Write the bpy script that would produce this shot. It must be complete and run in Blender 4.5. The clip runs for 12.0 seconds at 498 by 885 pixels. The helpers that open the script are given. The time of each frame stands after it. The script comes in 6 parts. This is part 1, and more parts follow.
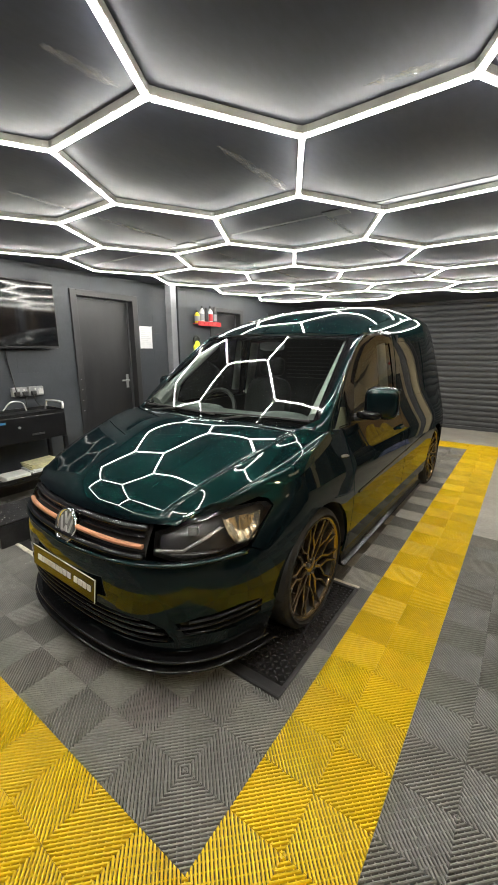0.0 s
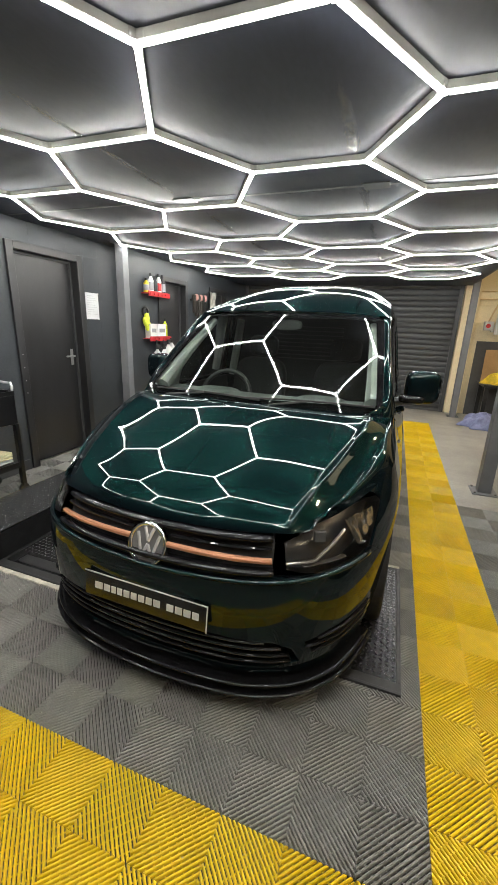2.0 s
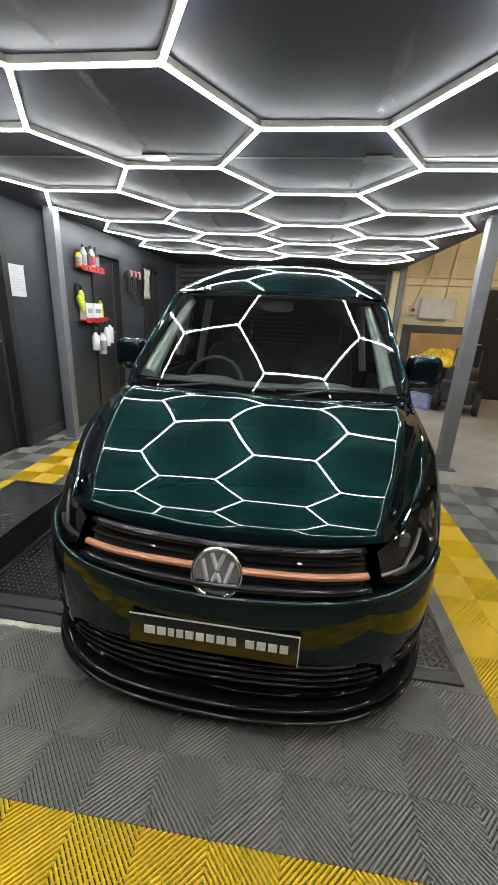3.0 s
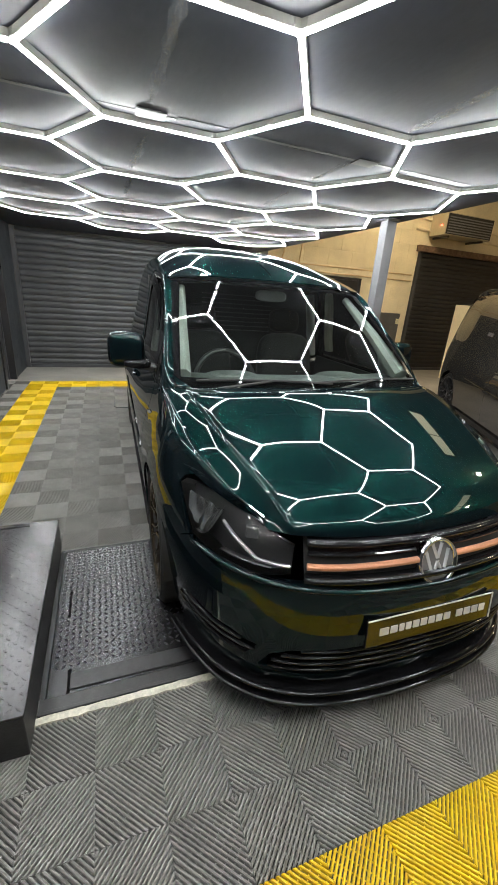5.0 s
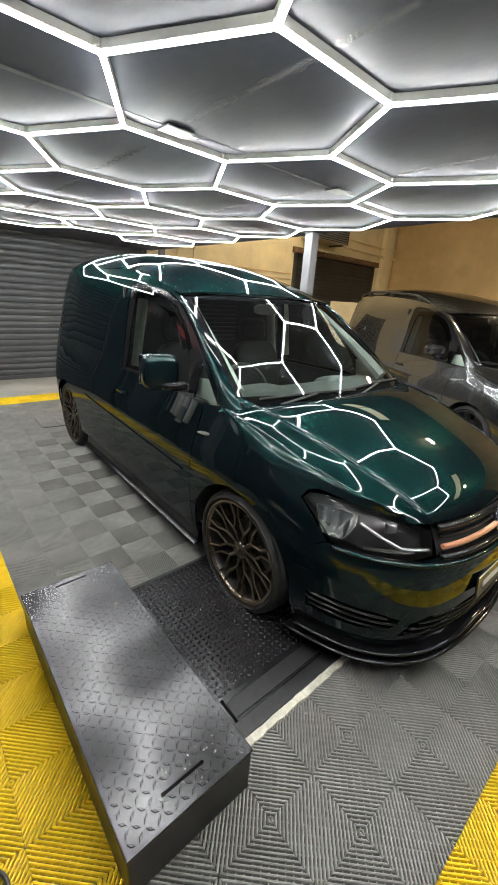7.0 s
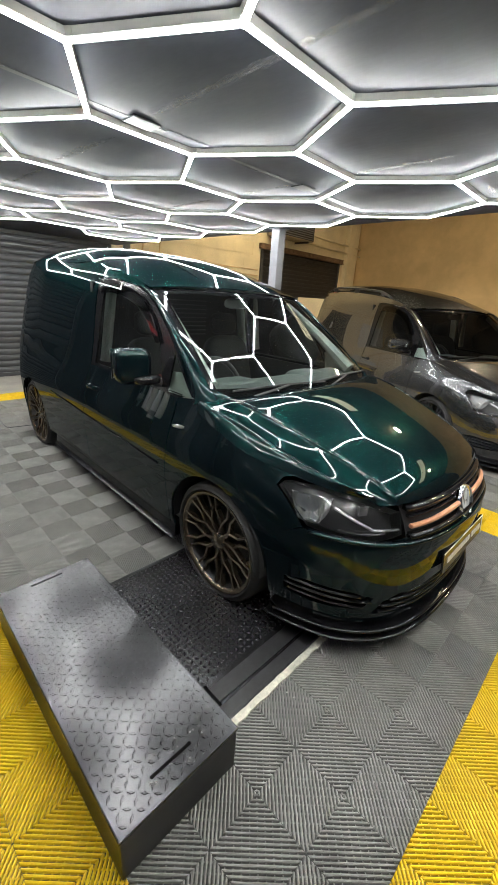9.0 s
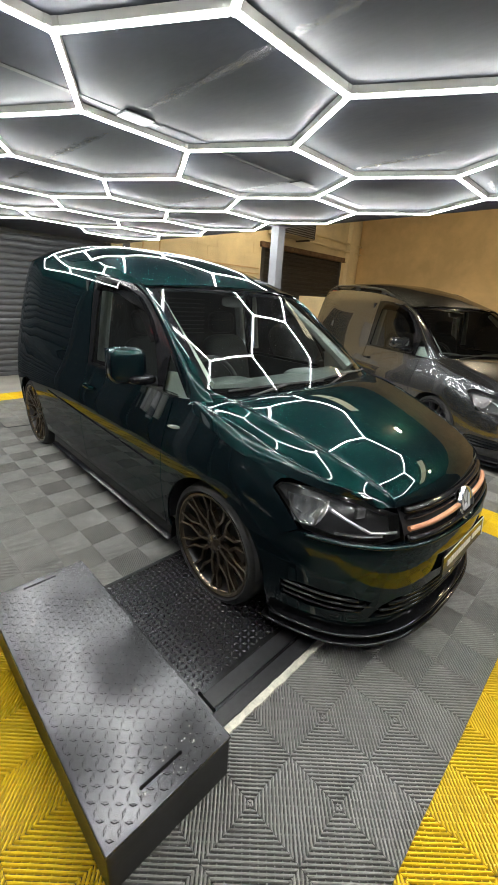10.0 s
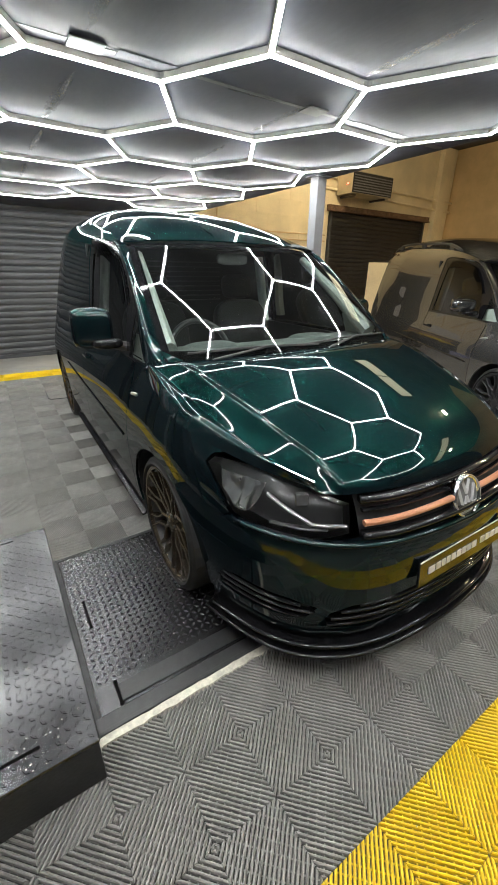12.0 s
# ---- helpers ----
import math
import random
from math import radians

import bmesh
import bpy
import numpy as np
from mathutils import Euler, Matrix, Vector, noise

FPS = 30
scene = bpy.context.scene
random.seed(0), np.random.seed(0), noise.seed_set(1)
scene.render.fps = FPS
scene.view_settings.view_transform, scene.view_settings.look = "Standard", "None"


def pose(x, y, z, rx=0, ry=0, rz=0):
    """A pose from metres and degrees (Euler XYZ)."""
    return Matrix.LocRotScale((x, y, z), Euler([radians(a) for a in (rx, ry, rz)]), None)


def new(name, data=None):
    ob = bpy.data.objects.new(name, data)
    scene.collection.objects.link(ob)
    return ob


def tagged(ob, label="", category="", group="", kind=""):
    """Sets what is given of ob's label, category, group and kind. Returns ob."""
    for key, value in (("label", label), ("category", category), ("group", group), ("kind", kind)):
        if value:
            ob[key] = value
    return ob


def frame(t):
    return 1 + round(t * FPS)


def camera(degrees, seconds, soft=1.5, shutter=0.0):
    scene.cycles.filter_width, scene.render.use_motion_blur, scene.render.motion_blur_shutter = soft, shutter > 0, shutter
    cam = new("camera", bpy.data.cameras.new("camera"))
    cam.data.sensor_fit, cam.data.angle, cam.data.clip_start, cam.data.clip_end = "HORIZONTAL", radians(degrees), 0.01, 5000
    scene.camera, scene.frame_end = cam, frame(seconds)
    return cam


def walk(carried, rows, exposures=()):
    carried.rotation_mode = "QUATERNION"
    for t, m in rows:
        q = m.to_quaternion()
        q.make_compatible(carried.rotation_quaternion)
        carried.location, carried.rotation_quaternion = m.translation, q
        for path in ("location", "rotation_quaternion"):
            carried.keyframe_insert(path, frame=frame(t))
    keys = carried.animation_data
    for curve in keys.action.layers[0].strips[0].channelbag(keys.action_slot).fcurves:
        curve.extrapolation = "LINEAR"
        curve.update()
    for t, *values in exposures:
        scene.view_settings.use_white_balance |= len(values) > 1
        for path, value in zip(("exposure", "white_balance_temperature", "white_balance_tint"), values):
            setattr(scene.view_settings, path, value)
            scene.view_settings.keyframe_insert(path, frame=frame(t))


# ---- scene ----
cam = camera(65.96, 12.0, soft=1.5)
# seconds, x, y, z, yaw, pitch, roll
ROWS = [
    (0.0, 0.5955, -0.5106, 1.4363, 35.750, -13.606, 0.168),
    (0.5, 0.4759, -0.6059, 1.4454, 33.753, -14.019, -0.268),
    (1.0, 0.2814, -0.6240, 1.4296, 30.471, -14.614, -0.811),
    (1.5, 0.0203, -0.6340, 1.4346, 25.999, -15.655, -1.463),
    (2.0, -0.2890, -0.7392, 1.4341, 20.430, -16.740, -2.072),
    (2.5, -0.5971, -0.7474, 1.4189, 14.648, -17.761, -2.358),
    (3.0, -0.8680, -0.6550, 1.4135, 7.500, -18.710, -2.700),
    (3.2, -0.9730, -0.6450, 1.4180, 4.760, -18.920, -2.800),
    (4.8, -1.9624, -0.4675, 1.4334, -17.054, -20.494, -3.871),
    (5.0, -2.0943, -0.4613, 1.4403, -19.706, -20.648, -4.004),
    (5.5, -2.3507, -0.3403, 1.4475, -26.648, -21.250, -4.284),
    (6.0, -2.5485, -0.1529, 1.4673, -33.097, -21.096, -4.390),
    (6.5, -2.8241, -0.0706, 1.4840, -37.720, -20.732, -4.106),
    (7.0, -2.9885, -0.0378, 1.5198, -40.391, -20.436, -3.664),
    (7.5, -3.0465, -0.0552, 1.5181, -42.715, -20.437, -3.760),
    (9.5, -3.0083, -0.0573, 1.5005, -44.992, -20.564, -3.701),
    (10.0, -2.9848, -0.0547, 1.5010, -44.668, -20.741, -3.531),
    (10.5, -2.9870, -0.0689, 1.4974, -43.089, -20.953, -2.904),
    (11.0, -2.9403, -0.0979, 1.4637, -40.669, -21.865, -2.390),
    (11.5, -2.6898, -0.2174, 1.4345, -37.011, -23.066, -1.541),
    (12.0, -2.4063, -0.2506, 1.3900, -32.931, -24.002, -0.693),
]
EXPOSURES = [(0.0, -.06, 6880, 10), (1.5, -.11, 6780, 10), (2.5, -.20, 6580, 10), (3.0, -.26, 6340, 10), (5.0, .10, 6390, 10), (6.5, .28, 6470, 10), (9.5, .24, 6440, 10), (12.0, .26, 6440, 10)]
walk(cam, [(t, pose(x, y, z, 90 + pitch, roll, yaw)) for t, x, y, z, yaw, pitch, roll in ROWS], EXPOSURES)

# ---- world and exposure ----
world = bpy.data.worlds.new("world")
scene.world = world
world.use_nodes = True
world.node_tree.nodes["Background"].inputs[0].default_value = (0.9, 0.95, 1.0, 1)
world.node_tree.nodes["Background"].inputs[1].default_value = 0.02
LED_STRENGTH, LED_COLOR = 84.0, (.975, .985, .955)
WARM_STRENGTH, WARM_COLOR = 640.0, (1.0, .80, .50)


# ---- materials ----
def mat(name, color, rough=0.5, metal=0.0, var=0.0, scale=6.0, fine=0.0, bump=0.0, bscale=120.0, color2=None, coat=0.0, rvar=0.0, stretch=(1, 1, 1), spec=0.5, rand=0.0):
    """Principled surface with patches (var, scale), grain (fine, bump, bscale) and optional second colour; rand varies piece by piece."""
    m = bpy.data.materials.new(name)
    m.use_nodes = True
    nt = m.node_tree
    b = nt.nodes["Principled BSDF"]
    b.inputs["Base Color"].default_value = (*color, 1)
    b.inputs["Roughness"].default_value = rough
    b.inputs["Metallic"].default_value = metal
    b.inputs["Specular IOR Level"].default_value = spec
    b.inputs["Coat Weight"].default_value = coat
    b.inputs["Coat Roughness"].default_value = .008
    if not (var or fine or bump or rvar or rand):
        return m
    tc = nt.nodes.new("ShaderNodeTexCoord")
    mp = nt.nodes.new("ShaderNodeMapping")
    mp.inputs["Scale"].default_value = stretch
    nt.links.new(tc.outputs["Object"], mp.inputs[0])
    big = nt.nodes.new("ShaderNodeTexNoise")
    big.inputs["Scale"].default_value = scale
    big.inputs["Detail"].default_value = 6
    big.inputs["Roughness"].default_value = .65
    nt.links.new(mp.outputs[0], big.inputs["Vector"])
    small = nt.nodes.new("ShaderNodeTexNoise")
    small.inputs["Scale"].default_value = bscale
    small.inputs["Detail"].default_value = 3
    nt.links.new(mp.outputs[0], small.inputs["Vector"])
    c2 = color2 or tuple(min(1, c * (1 + 2 * var)) for c in color)
    c1 = color if color2 else tuple(c * max(0, 1 - var) for c in color)
    ramp = nt.nodes.new("ShaderNodeMapRange")
    ramp.inputs["From Min"].default_value, ramp.inputs["From Max"].default_value = .38, .66
    nt.links.new(big.outputs[0], ramp.inputs[0])
    mix = nt.nodes.new("ShaderNodeMix")
    mix.data_type = "RGBA"
    mix.inputs[6].default_value, mix.inputs[7].default_value = (*c1, 1), (*c2, 1)
    nt.links.new(ramp.outputs[0], mix.inputs[0])
    last = mix.outputs[2]
    if fine:
        mul = nt.nodes.new("ShaderNodeMapRange")
        mul.inputs["From Min"].default_value, mul.inputs["From Max"].default_value = .3, .7
        mul.inputs["To Min"].default_value, mul.inputs["To Max"].default_value = 1 - fine, 1 + fine
        nt.links.new(small.outputs[0], mul.inputs[0])
        hsv = nt.nodes.new("ShaderNodeHueSaturation")
        nt.links.new(mul.outputs[0], hsv.inputs["Value"])
        nt.links.new(last, hsv.inputs["Color"])
        last = hsv.outputs[0]
    if rand:
        oi = nt.nodes.new("ShaderNodeObjectInfo")
        mr = nt.nodes.new("ShaderNodeMapRange")
        mr.inputs["To Min"].default_value, mr.inputs["To Max"].default_value = 1 - rand, 1 + rand
        nt.links.new(oi.outputs["Random"], mr.inputs[0])
        hv = nt.nodes.new("ShaderNodeHueSaturation")
        nt.links.new(mr.outputs[0], hv.inputs["Value"])
        nt.links.new(last, hv.inputs["Color"])
        last = hv.outputs[0]
    nt.links.new(last, b.inputs["Base Color"])
    if rvar:
        rr = nt.nodes.new("ShaderNodeMapRange")
        rr.inputs["From Min"].default_value, rr.inputs["From Max"].default_value = .3, .7
        rr.inputs["To Min"].default_value, rr.inputs["To Max"].default_value = max(0, rough - rvar), min(1, rough + rvar)
        nt.links.new(big.outputs[0], rr.inputs[0])
        nt.links.new(rr.outputs[0], b.inputs["Roughness"])
    if bump:
        bp = nt.nodes.new("ShaderNodeBump")
        bp.inputs["Strength"].default_value = min(1, bump)
        bp.inputs["Distance"].default_value = .002
        nt.links.new(small.outputs[0], bp.inputs["Height"])
        nt.links.new(bp.outputs[0], b.inputs["Normal"])
    return m


def glow(name, color, strength):
    m = bpy.data.materials.new(name)
    m.use_nodes = True
    b = m.node_tree.nodes["Principled BSDF"]
    b.inputs["Base Color"].default_value = (.9, .9, .9, 1)
    b.inputs["Emission Color"].default_value = (*color, 1)
    b.inputs["Emission Strength"].default_value = strength
    return m


def glass(name, tint, ior=1.5, rough=0.0, haze=0.0):
    """Clear pane, with an even diffuse haze painted in to lift its blacks."""
    m = bpy.data.materials.new(name)
    m.use_nodes = True
    nt = m.node_tree
    nt.nodes.clear()
    out, mix, fr, tr, gl = (nt.nodes.new("ShaderNode" + k) for k in ("OutputMaterial", "MixShader", "Fresnel", "BsdfTransparent", "BsdfGlossy"))
    fr.inputs[0].default_value = ior
    tr.inputs[0].default_value = (*tint, 1)
    gl.inputs["Roughness"].default_value = rough
    veil, both_ = nt.nodes.new("ShaderNodeBsdfDiffuse"), nt.nodes.new("ShaderNodeAddShader")
    veil.inputs[0].default_value = (haze, haze, haze * .96, 1)
    for a, b in ((fr.outputs[0], mix.inputs[0]), (tr.outputs[0], mix.inputs[1]), (gl.outputs[0], mix.inputs[2]), (mix.outputs[0], both_.inputs[0]), (veil.outputs[0], both_.inputs[1]), (both_.outputs[0], out.inputs[0])):
        nt.links.new(a, b)
    return m


LED = glow("led_diffuser", LED_COLOR, LED_STRENGTH)
WARM = glow("warm_tube", WARM_COLOR, WARM_STRENGTH)
TILE_GREY = mat("tile_grey", (.185, .181, .168), .42, var=.10, scale=9, fine=.12, bump=.25, bscale=300, rand=.07, rvar=.08)
TILE_YELLOW = mat("tile_yellow", (.66, .445, .006), .40, var=.06, scale=9, fine=.08, bump=.2, bscale=300, rand=.05, rvar=.08)
TILE_BASE = mat("tile_base", (.042, .041, .039), .8, var=.15, scale=12, fine=.1)
CONCRETE = mat("concrete", (.30, .285, .255), .55, var=.16, scale=1.7, fine=.12, bump=.3, bscale=60, rvar=.12)
CONCRETE_PALE = mat("concrete_pale", (.52, .49, .41), .8, var=.12, scale=22, fine=.15, bump=.6, bscale=90)
WALL_GREY = mat("wall_grey", (.0375, .0435, .0515), .50, var=.12, scale=2.2, fine=.08, bump=.35, bscale=70, rvar=.10)
FRAME_GREY = mat("frame_grey", (.055, .057, .062), .42, var=.10, scale=5, fine=.05, bump=.15)
DOOR_BLACK = mat("door_black", (.022, .022, .024), .38, var=.12, scale=3, fine=.06, bump=.15, stretch=(1, 1, .2), rvar=.08)
CEIL_BLACK = mat("ceiling_black", (.0260, .0300, .0450), .60, var=.22, scale=1.3, fine=.10, bump=.2, bscale=40, rvar=.14, stretch=(1, .35, 1))
def worn(name, color, scale, lo, hi, strength):
    """A broken, half-clear smear."""
    m = bpy.data.materials.new(name)
    m.use_nodes = True
    nt = m.node_tree
    nt.nodes.clear()
    out, mix, tr, df, tc, tex, mr = (nt.nodes.new("ShaderNode" + k) for k in ("OutputMaterial", "MixShader", "BsdfTransparent", "BsdfPrincipled", "TexCoord", "TexNoise", "MapRange"))
    df.inputs["Roughness"].default_value = .55
    df.inputs[0].default_value = (*color, 1)
    tex.inputs["Scale"].default_value = scale
    tex.inputs["Detail"].default_value = 8
    tex.inputs["Roughness"].default_value = .7
    mr.inputs["From Min"].default_value, mr.inputs["From Max"].default_value, mr.inputs["To Max"].default_value = lo, hi, strength
    for a, b in ((tc.outputs["Object"], tex.inputs["Vector"]), (tex.outputs[0], mr.inputs[0]), (mr.outputs[0], mix.inputs[0]), (tr.outputs[0], mix.inputs[1]), (df.outputs[0], mix.inputs[2]), (mix.outputs[0], out.inputs[0])):
        nt.links.new(a, b)
    return m


SCUFF = worn("scuff", (.46, .465, .49), 14, .36, .74, .50)
SHUTTER_DARK = mat("shutter_dark", (.021, .022, .025), .42, var=.12, scale=2, fine=.06, bump=.1, rand=.10)
# black slats painted lighter, to make up for tube light that falls short
SHUTTER = mat("shutter_lifted", (.052, .054, .059), .42, var=.12, scale=2, fine=.06, bump=.1, rand=.10)
# one cream twice: cool light painted into the paler, dim warm light into the other
CREAM_LIT = mat("cream_lit", (.76, .66, .45), .65, var=.08, scale=1.1, fine=.07, bump=.45, bscale=45, rvar=.1)
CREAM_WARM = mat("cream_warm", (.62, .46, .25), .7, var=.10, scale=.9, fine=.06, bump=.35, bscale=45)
DADO = mat("dado_grey", (.085, .085, .085), .6, var=.15, scale=2, fine=.1, bump=.3)
STEEL_GREY = mat("steel_paint", (.165, .17, .185), .45, var=.08, scale=4, fine=.06, bump=.15)
ALU = mat("aluminium", (.46, .455, .42), .45, .2)
JOINT = glass("clear_joint", (.85, .85, .85), 1.4, .1)
TREAD = mat("tread_plate", (.062, .062, .065), .20, .72, var=.14, scale=7, fine=.10, rvar=.05)
TREAD_BLACK = mat("tread_black", (.046, .046, .048), .25, .75, var=.06, scale=6, fine=.08)
TREAD_WORN = mat("tread_worn", (.052, .052, .054), .28, .7, var=.2, scale=20, fine=.12)
TREAD_EDGE = mat("tread_edge", (.017, .017, .018), .42, var=.25, scale=12, fine=.2, bump=.3)
TREAD_TOP = mat("tread_top", (.074, .073, .075), .21, .72, var=.2, scale=9, fine=.15)
CHIPS = mat("chips", (.62, .60, .56), .35, .2, var=.2, scale=40, fine=.2)
HOLE = mat("slot_dark", (.003, .003, .003), .9, spec=.05, fine=.05)
def flake_paint(name, color, rough, ior=1.5, pigment=(0, 0, 0)):
    """Metal-flake paint: a dark, softly glossy flake layer under clear lacquer."""
    m = bpy.data.materials.new(name)
    m.use_nodes = True
    nt = m.node_tree
    nt.nodes.clear()
    out, mix, fr, base, top, tc, tex, mr, hsv = (nt.nodes.new("ShaderNode" + k) for k in ("OutputMaterial", "MixShader", "Fresnel", "BsdfGlossy", "BsdfGlossy", "TexCoord", "TexNoise", "MapRange", "HueSaturation"))
    fr.inputs[0].default_value = ior
    base.inputs["Roughness"].default_value = rough
    top.inputs["Roughness"].default_value = .006
    hsv.inputs["Color"].default_value = (*color, 1)
    body_, under = nt.nodes.new("ShaderNodeBsdfDiffuse"), nt.nodes.new("ShaderNodeAddShader")
    body_.inputs[0].default_value = (*pigment, 1)
    tex.inputs["Scale"].default_value = 900
    mr.inputs["To Min"].default_value, mr.inputs["To Max"].default_value = .88, 1.12
    for a, b in ((tc.outputs["Object"], tex.inputs["Vector"]), (tex.outputs[0], mr.inputs[0]), (mr.outputs[0], hsv.inputs["Value"]), (hsv.outputs[0], base.inputs["Color"]),
                 (fr.outputs[0], mix.inputs[0]), (base.outputs[0], under.inputs[0]), (body_.outputs[0], under.inputs[1]), (under.outputs[0], mix.inputs[1]), (top.outputs[0], mix.inputs[2]), (mix.outputs[0], out.inputs[0])):
        nt.links.new(a, b)
    return m


GREEN = flake_paint("green_paint", (.0009, .0112, .0098), .32, 1.46, (.0024, .0042, .0060))
FRAME_FILM = mat("frame_film", (.007, .007, .008), .14, spec=.30, fine=.08, var=.08)
GREY_PAINT = flake_paint("grey_paint", (.078, .080, .083), .26, 1.9, (.014, .014, .014))
RUBBER = mat("rubber", (.022, .022, .022), .66, spec=.25, var=.15, scale=20, fine=.15)
BLACK_TRIM = mat("black_trim", (.020, .020, .021), .45, var=.1, scale=14, fine=.1)
BLACK_MATT = mat("black_matt", (.016, .016, .017), .75, var=.1, scale=9, fine=.1)
BLACK_GLOSS = mat("black_gloss", (.008, .008, .009), .05, var=.06, scale=12, fine=.05, spec=.36)
SKIRT_BLACK = mat("skirt_black", (.008, .008, .009), .17, var=.06, scale=12, fine=.05, spec=.25)
DARK_RIM = mat("dark_rim", (.022, .022, .024), .35, .3, fine=.1, var=.1)
STEEL_DARK = mat("steel_dark", (.16, .16, .16), .4, 1, fine=.1, var=.1)
CHROME = mat("chrome", (.82, .82, .82), .07, 1)
CHROME_FACET = mat("chrome_facet", (.85, .85, .82), .20, 1)
CHROME_SOFT = mat("chrome_soft", (.85, .85, .85), .22, .6)
COPPER = mat("copper", (.50, .232, .135), .34, .25, fine=.05, var=.05)
BRONZE = mat("bronze", (.20, .158, .110), .18, .92, var=.08, fine=.06)
LAMP_BLACK = mat("lamp_black", (.026, .026, .027), .28, fine=.08, var=.08)
LAMP_GREY = mat("lamp_grey", (.20, .20, .20), .22, .3)
PLATE = mat("plate", (.008, .008, .008), .12)
PLATE_PALE = mat("plate_pale", (.5, .5, .48), .3)
SILVER = mat("silver", (.60, .59, .56), .3)
TRIM_DARK = mat("trim_dark", (.014, .014, .014), .8, fine=.1, var=.1)
TRIM_LIGHT = mat("trim_light", (.50, .52, .49), .75, fine=.08, var=.06)
DASH = mat("dash", (.150, .162, .160), .55, fine=.12, var=.08, bump=.2)
SEAT = mat("seat", (.007, .007, .008), .85, fine=.2, var=.1)
REPEATER = mat("repeater", (.42, .42, .40), .10, .5)
RED_LENS = mat("red_lens", (.25, .01, .01), .1)
GLASS = glass("glass", (.80, .87, .83), 1.52, haze=.0022)
DARK_GLASS = glass("dark_glass", (.10, .11, .11), 1.5, haze=.003)
SMOKED = glass("smoked", (.16, .16, .16), 1.5)
LENS = glass("lens", (.93, .93, .93), 1.45, haze=.003)
PAPER = mat("paper", (.72, .73, .75), .8, var=.03, fine=.03)
PALE_INK = mat("ink_pale", (.56, .57, .59), .8, var=.1, fine=.1)
INK = mat("ink_grey", (.30, .31, .33), .8)
SCREEN = mat("tv_screen", (.006, .006, .007), .06)
SOCKET = mat("socket_metal", (.42, .42, .42), .32, .6, var=.05, fine=.05)
WHITE_PLASTIC = mat("white_plastic", (.66, .66, .64), .4, var=.05, fine=.04)
RED_PLASTIC = mat("red_plastic", (.50, .03, .035), .35, var=.08, fine=.05)
YELLOW_PLASTIC = mat("yellow_plastic", (.75, .58, .03), .4)
LIME = mat("lime_cloth", (.60, .68, .05), .8, var=.12, scale=30, fine=.15, bump=.5)
CLOTH_WHITE = mat("cloth_white", (.62, .60, .56), .9, var=.12, scale=18, fine=.1, bump=.6)
CLOTH_YELLOW = mat("cloth_yellow", (.72, .50, .04), .85, var=.2, scale=9, fine=.15, bump=.6)
CLOTH_BLUE = mat("cloth_blue", (.20, .22, .38), .85, var=.2, scale=9, fine=.15, bump=.5)
CARD = mat("cardboard", (.42, .26, .12), .8, var=.08, scale=4, fine=.06)
PAPER_OLD = mat("paper_old", (.62, .58, .36), .8, var=.12, scale=14, fine=.1)
LEATHER_DARK = mat("brush_dark", (.03, .025, .022), .7, fine=.2, var=.2)
PINK = mat("pink_bristle", (.40, .20, .18), .8, fine=.2, var=.2)
RUST = mat("rusted_steel", (.15, .092, .055), .75, var=.3, scale=10, fine=.2, bump=.4)
HEATER_BEIGE = mat("heater_beige", (.42, .36, .24), .5, var=.08, scale=3, fine=.06)
ROOF_DARK = mat("roof_dark", (.060, .052, .042), .7, var=.2, scale=1.5, fine=.1)
ROOFLIGHT = glow("rooflight_panel", (1.0, .90, .60), 2.6)
RED_LAMP = glow("red_pilot_lamp", (1.0, .06, .03), 6.0)
BLUE_TAPE = mat("blue_tape", (.04, .18, .42), .5)


# ---- small builders ----
def box_bm(x0, x1, y0, y1, z0, z1, bevel=0.0):
    bm = bmesh.new()
    bmesh.ops.create_cube(bm, size=1)
    bmesh.ops.transform(bm, verts=bm.verts, matrix=Matrix.LocRotScale(((x0 + x1) / 2, (y0 + y1) / 2, (z0 + z1) / 2), None, (abs(x1 - x0), abs(y1 - y0), abs(z1 - z0))))
    if bevel:
        bmesh.ops.bevel(bm, geom=bm.edges[:], offset=bevel, segments=2, affect="EDGES", profile=0.5)
    return bm


def part(name, bm, material, parent=None, label="", smooth=False):
    me = bpy.data.meshes.new(name)
    if smooth:
        for f in bm.faces:
            f.smooth = True
    bm.to_mesh(me)
    bm.free()
    me.materials.append(material)
    ob = new(name, me)
    if parent:
        ob.parent = parent
    if label:
        tagged(ob, label)
    return ob


def thing(name, label, category, group="", kind="", at=None):
    ob = new(name)
    if at is not None:
        ob.matrix_world = at
    return tagged(ob, label, category, group, kind)


def structure(name, bm, material, label, category=""):
    return tagged(part(name, bm, material), label, category or name.split("_")[0], kind="structure")


def joined(boxes, bevel=0.0):
    """Several boxes in one mesh."""
    bm = bmesh.new()
    for b in boxes:
        o = box_bm(*b, bevel)
        me = bpy.data.meshes.new("tmp")
        o.to_mesh(me)
        o.free()
        bm.from_mesh(me)
        bpy.data.meshes.remove(me)
    return bm


PHI = radians(.8)
VAN = Matrix.Translation((-1.050, 1.200, 0)) @ Matrix.Rotation(-PHI, 4, "Z")
VAN_GREY = Matrix.Translation((2.154, .997, -.012)) @ Matrix.Rotation(-radians(27.7), 4, "Z")

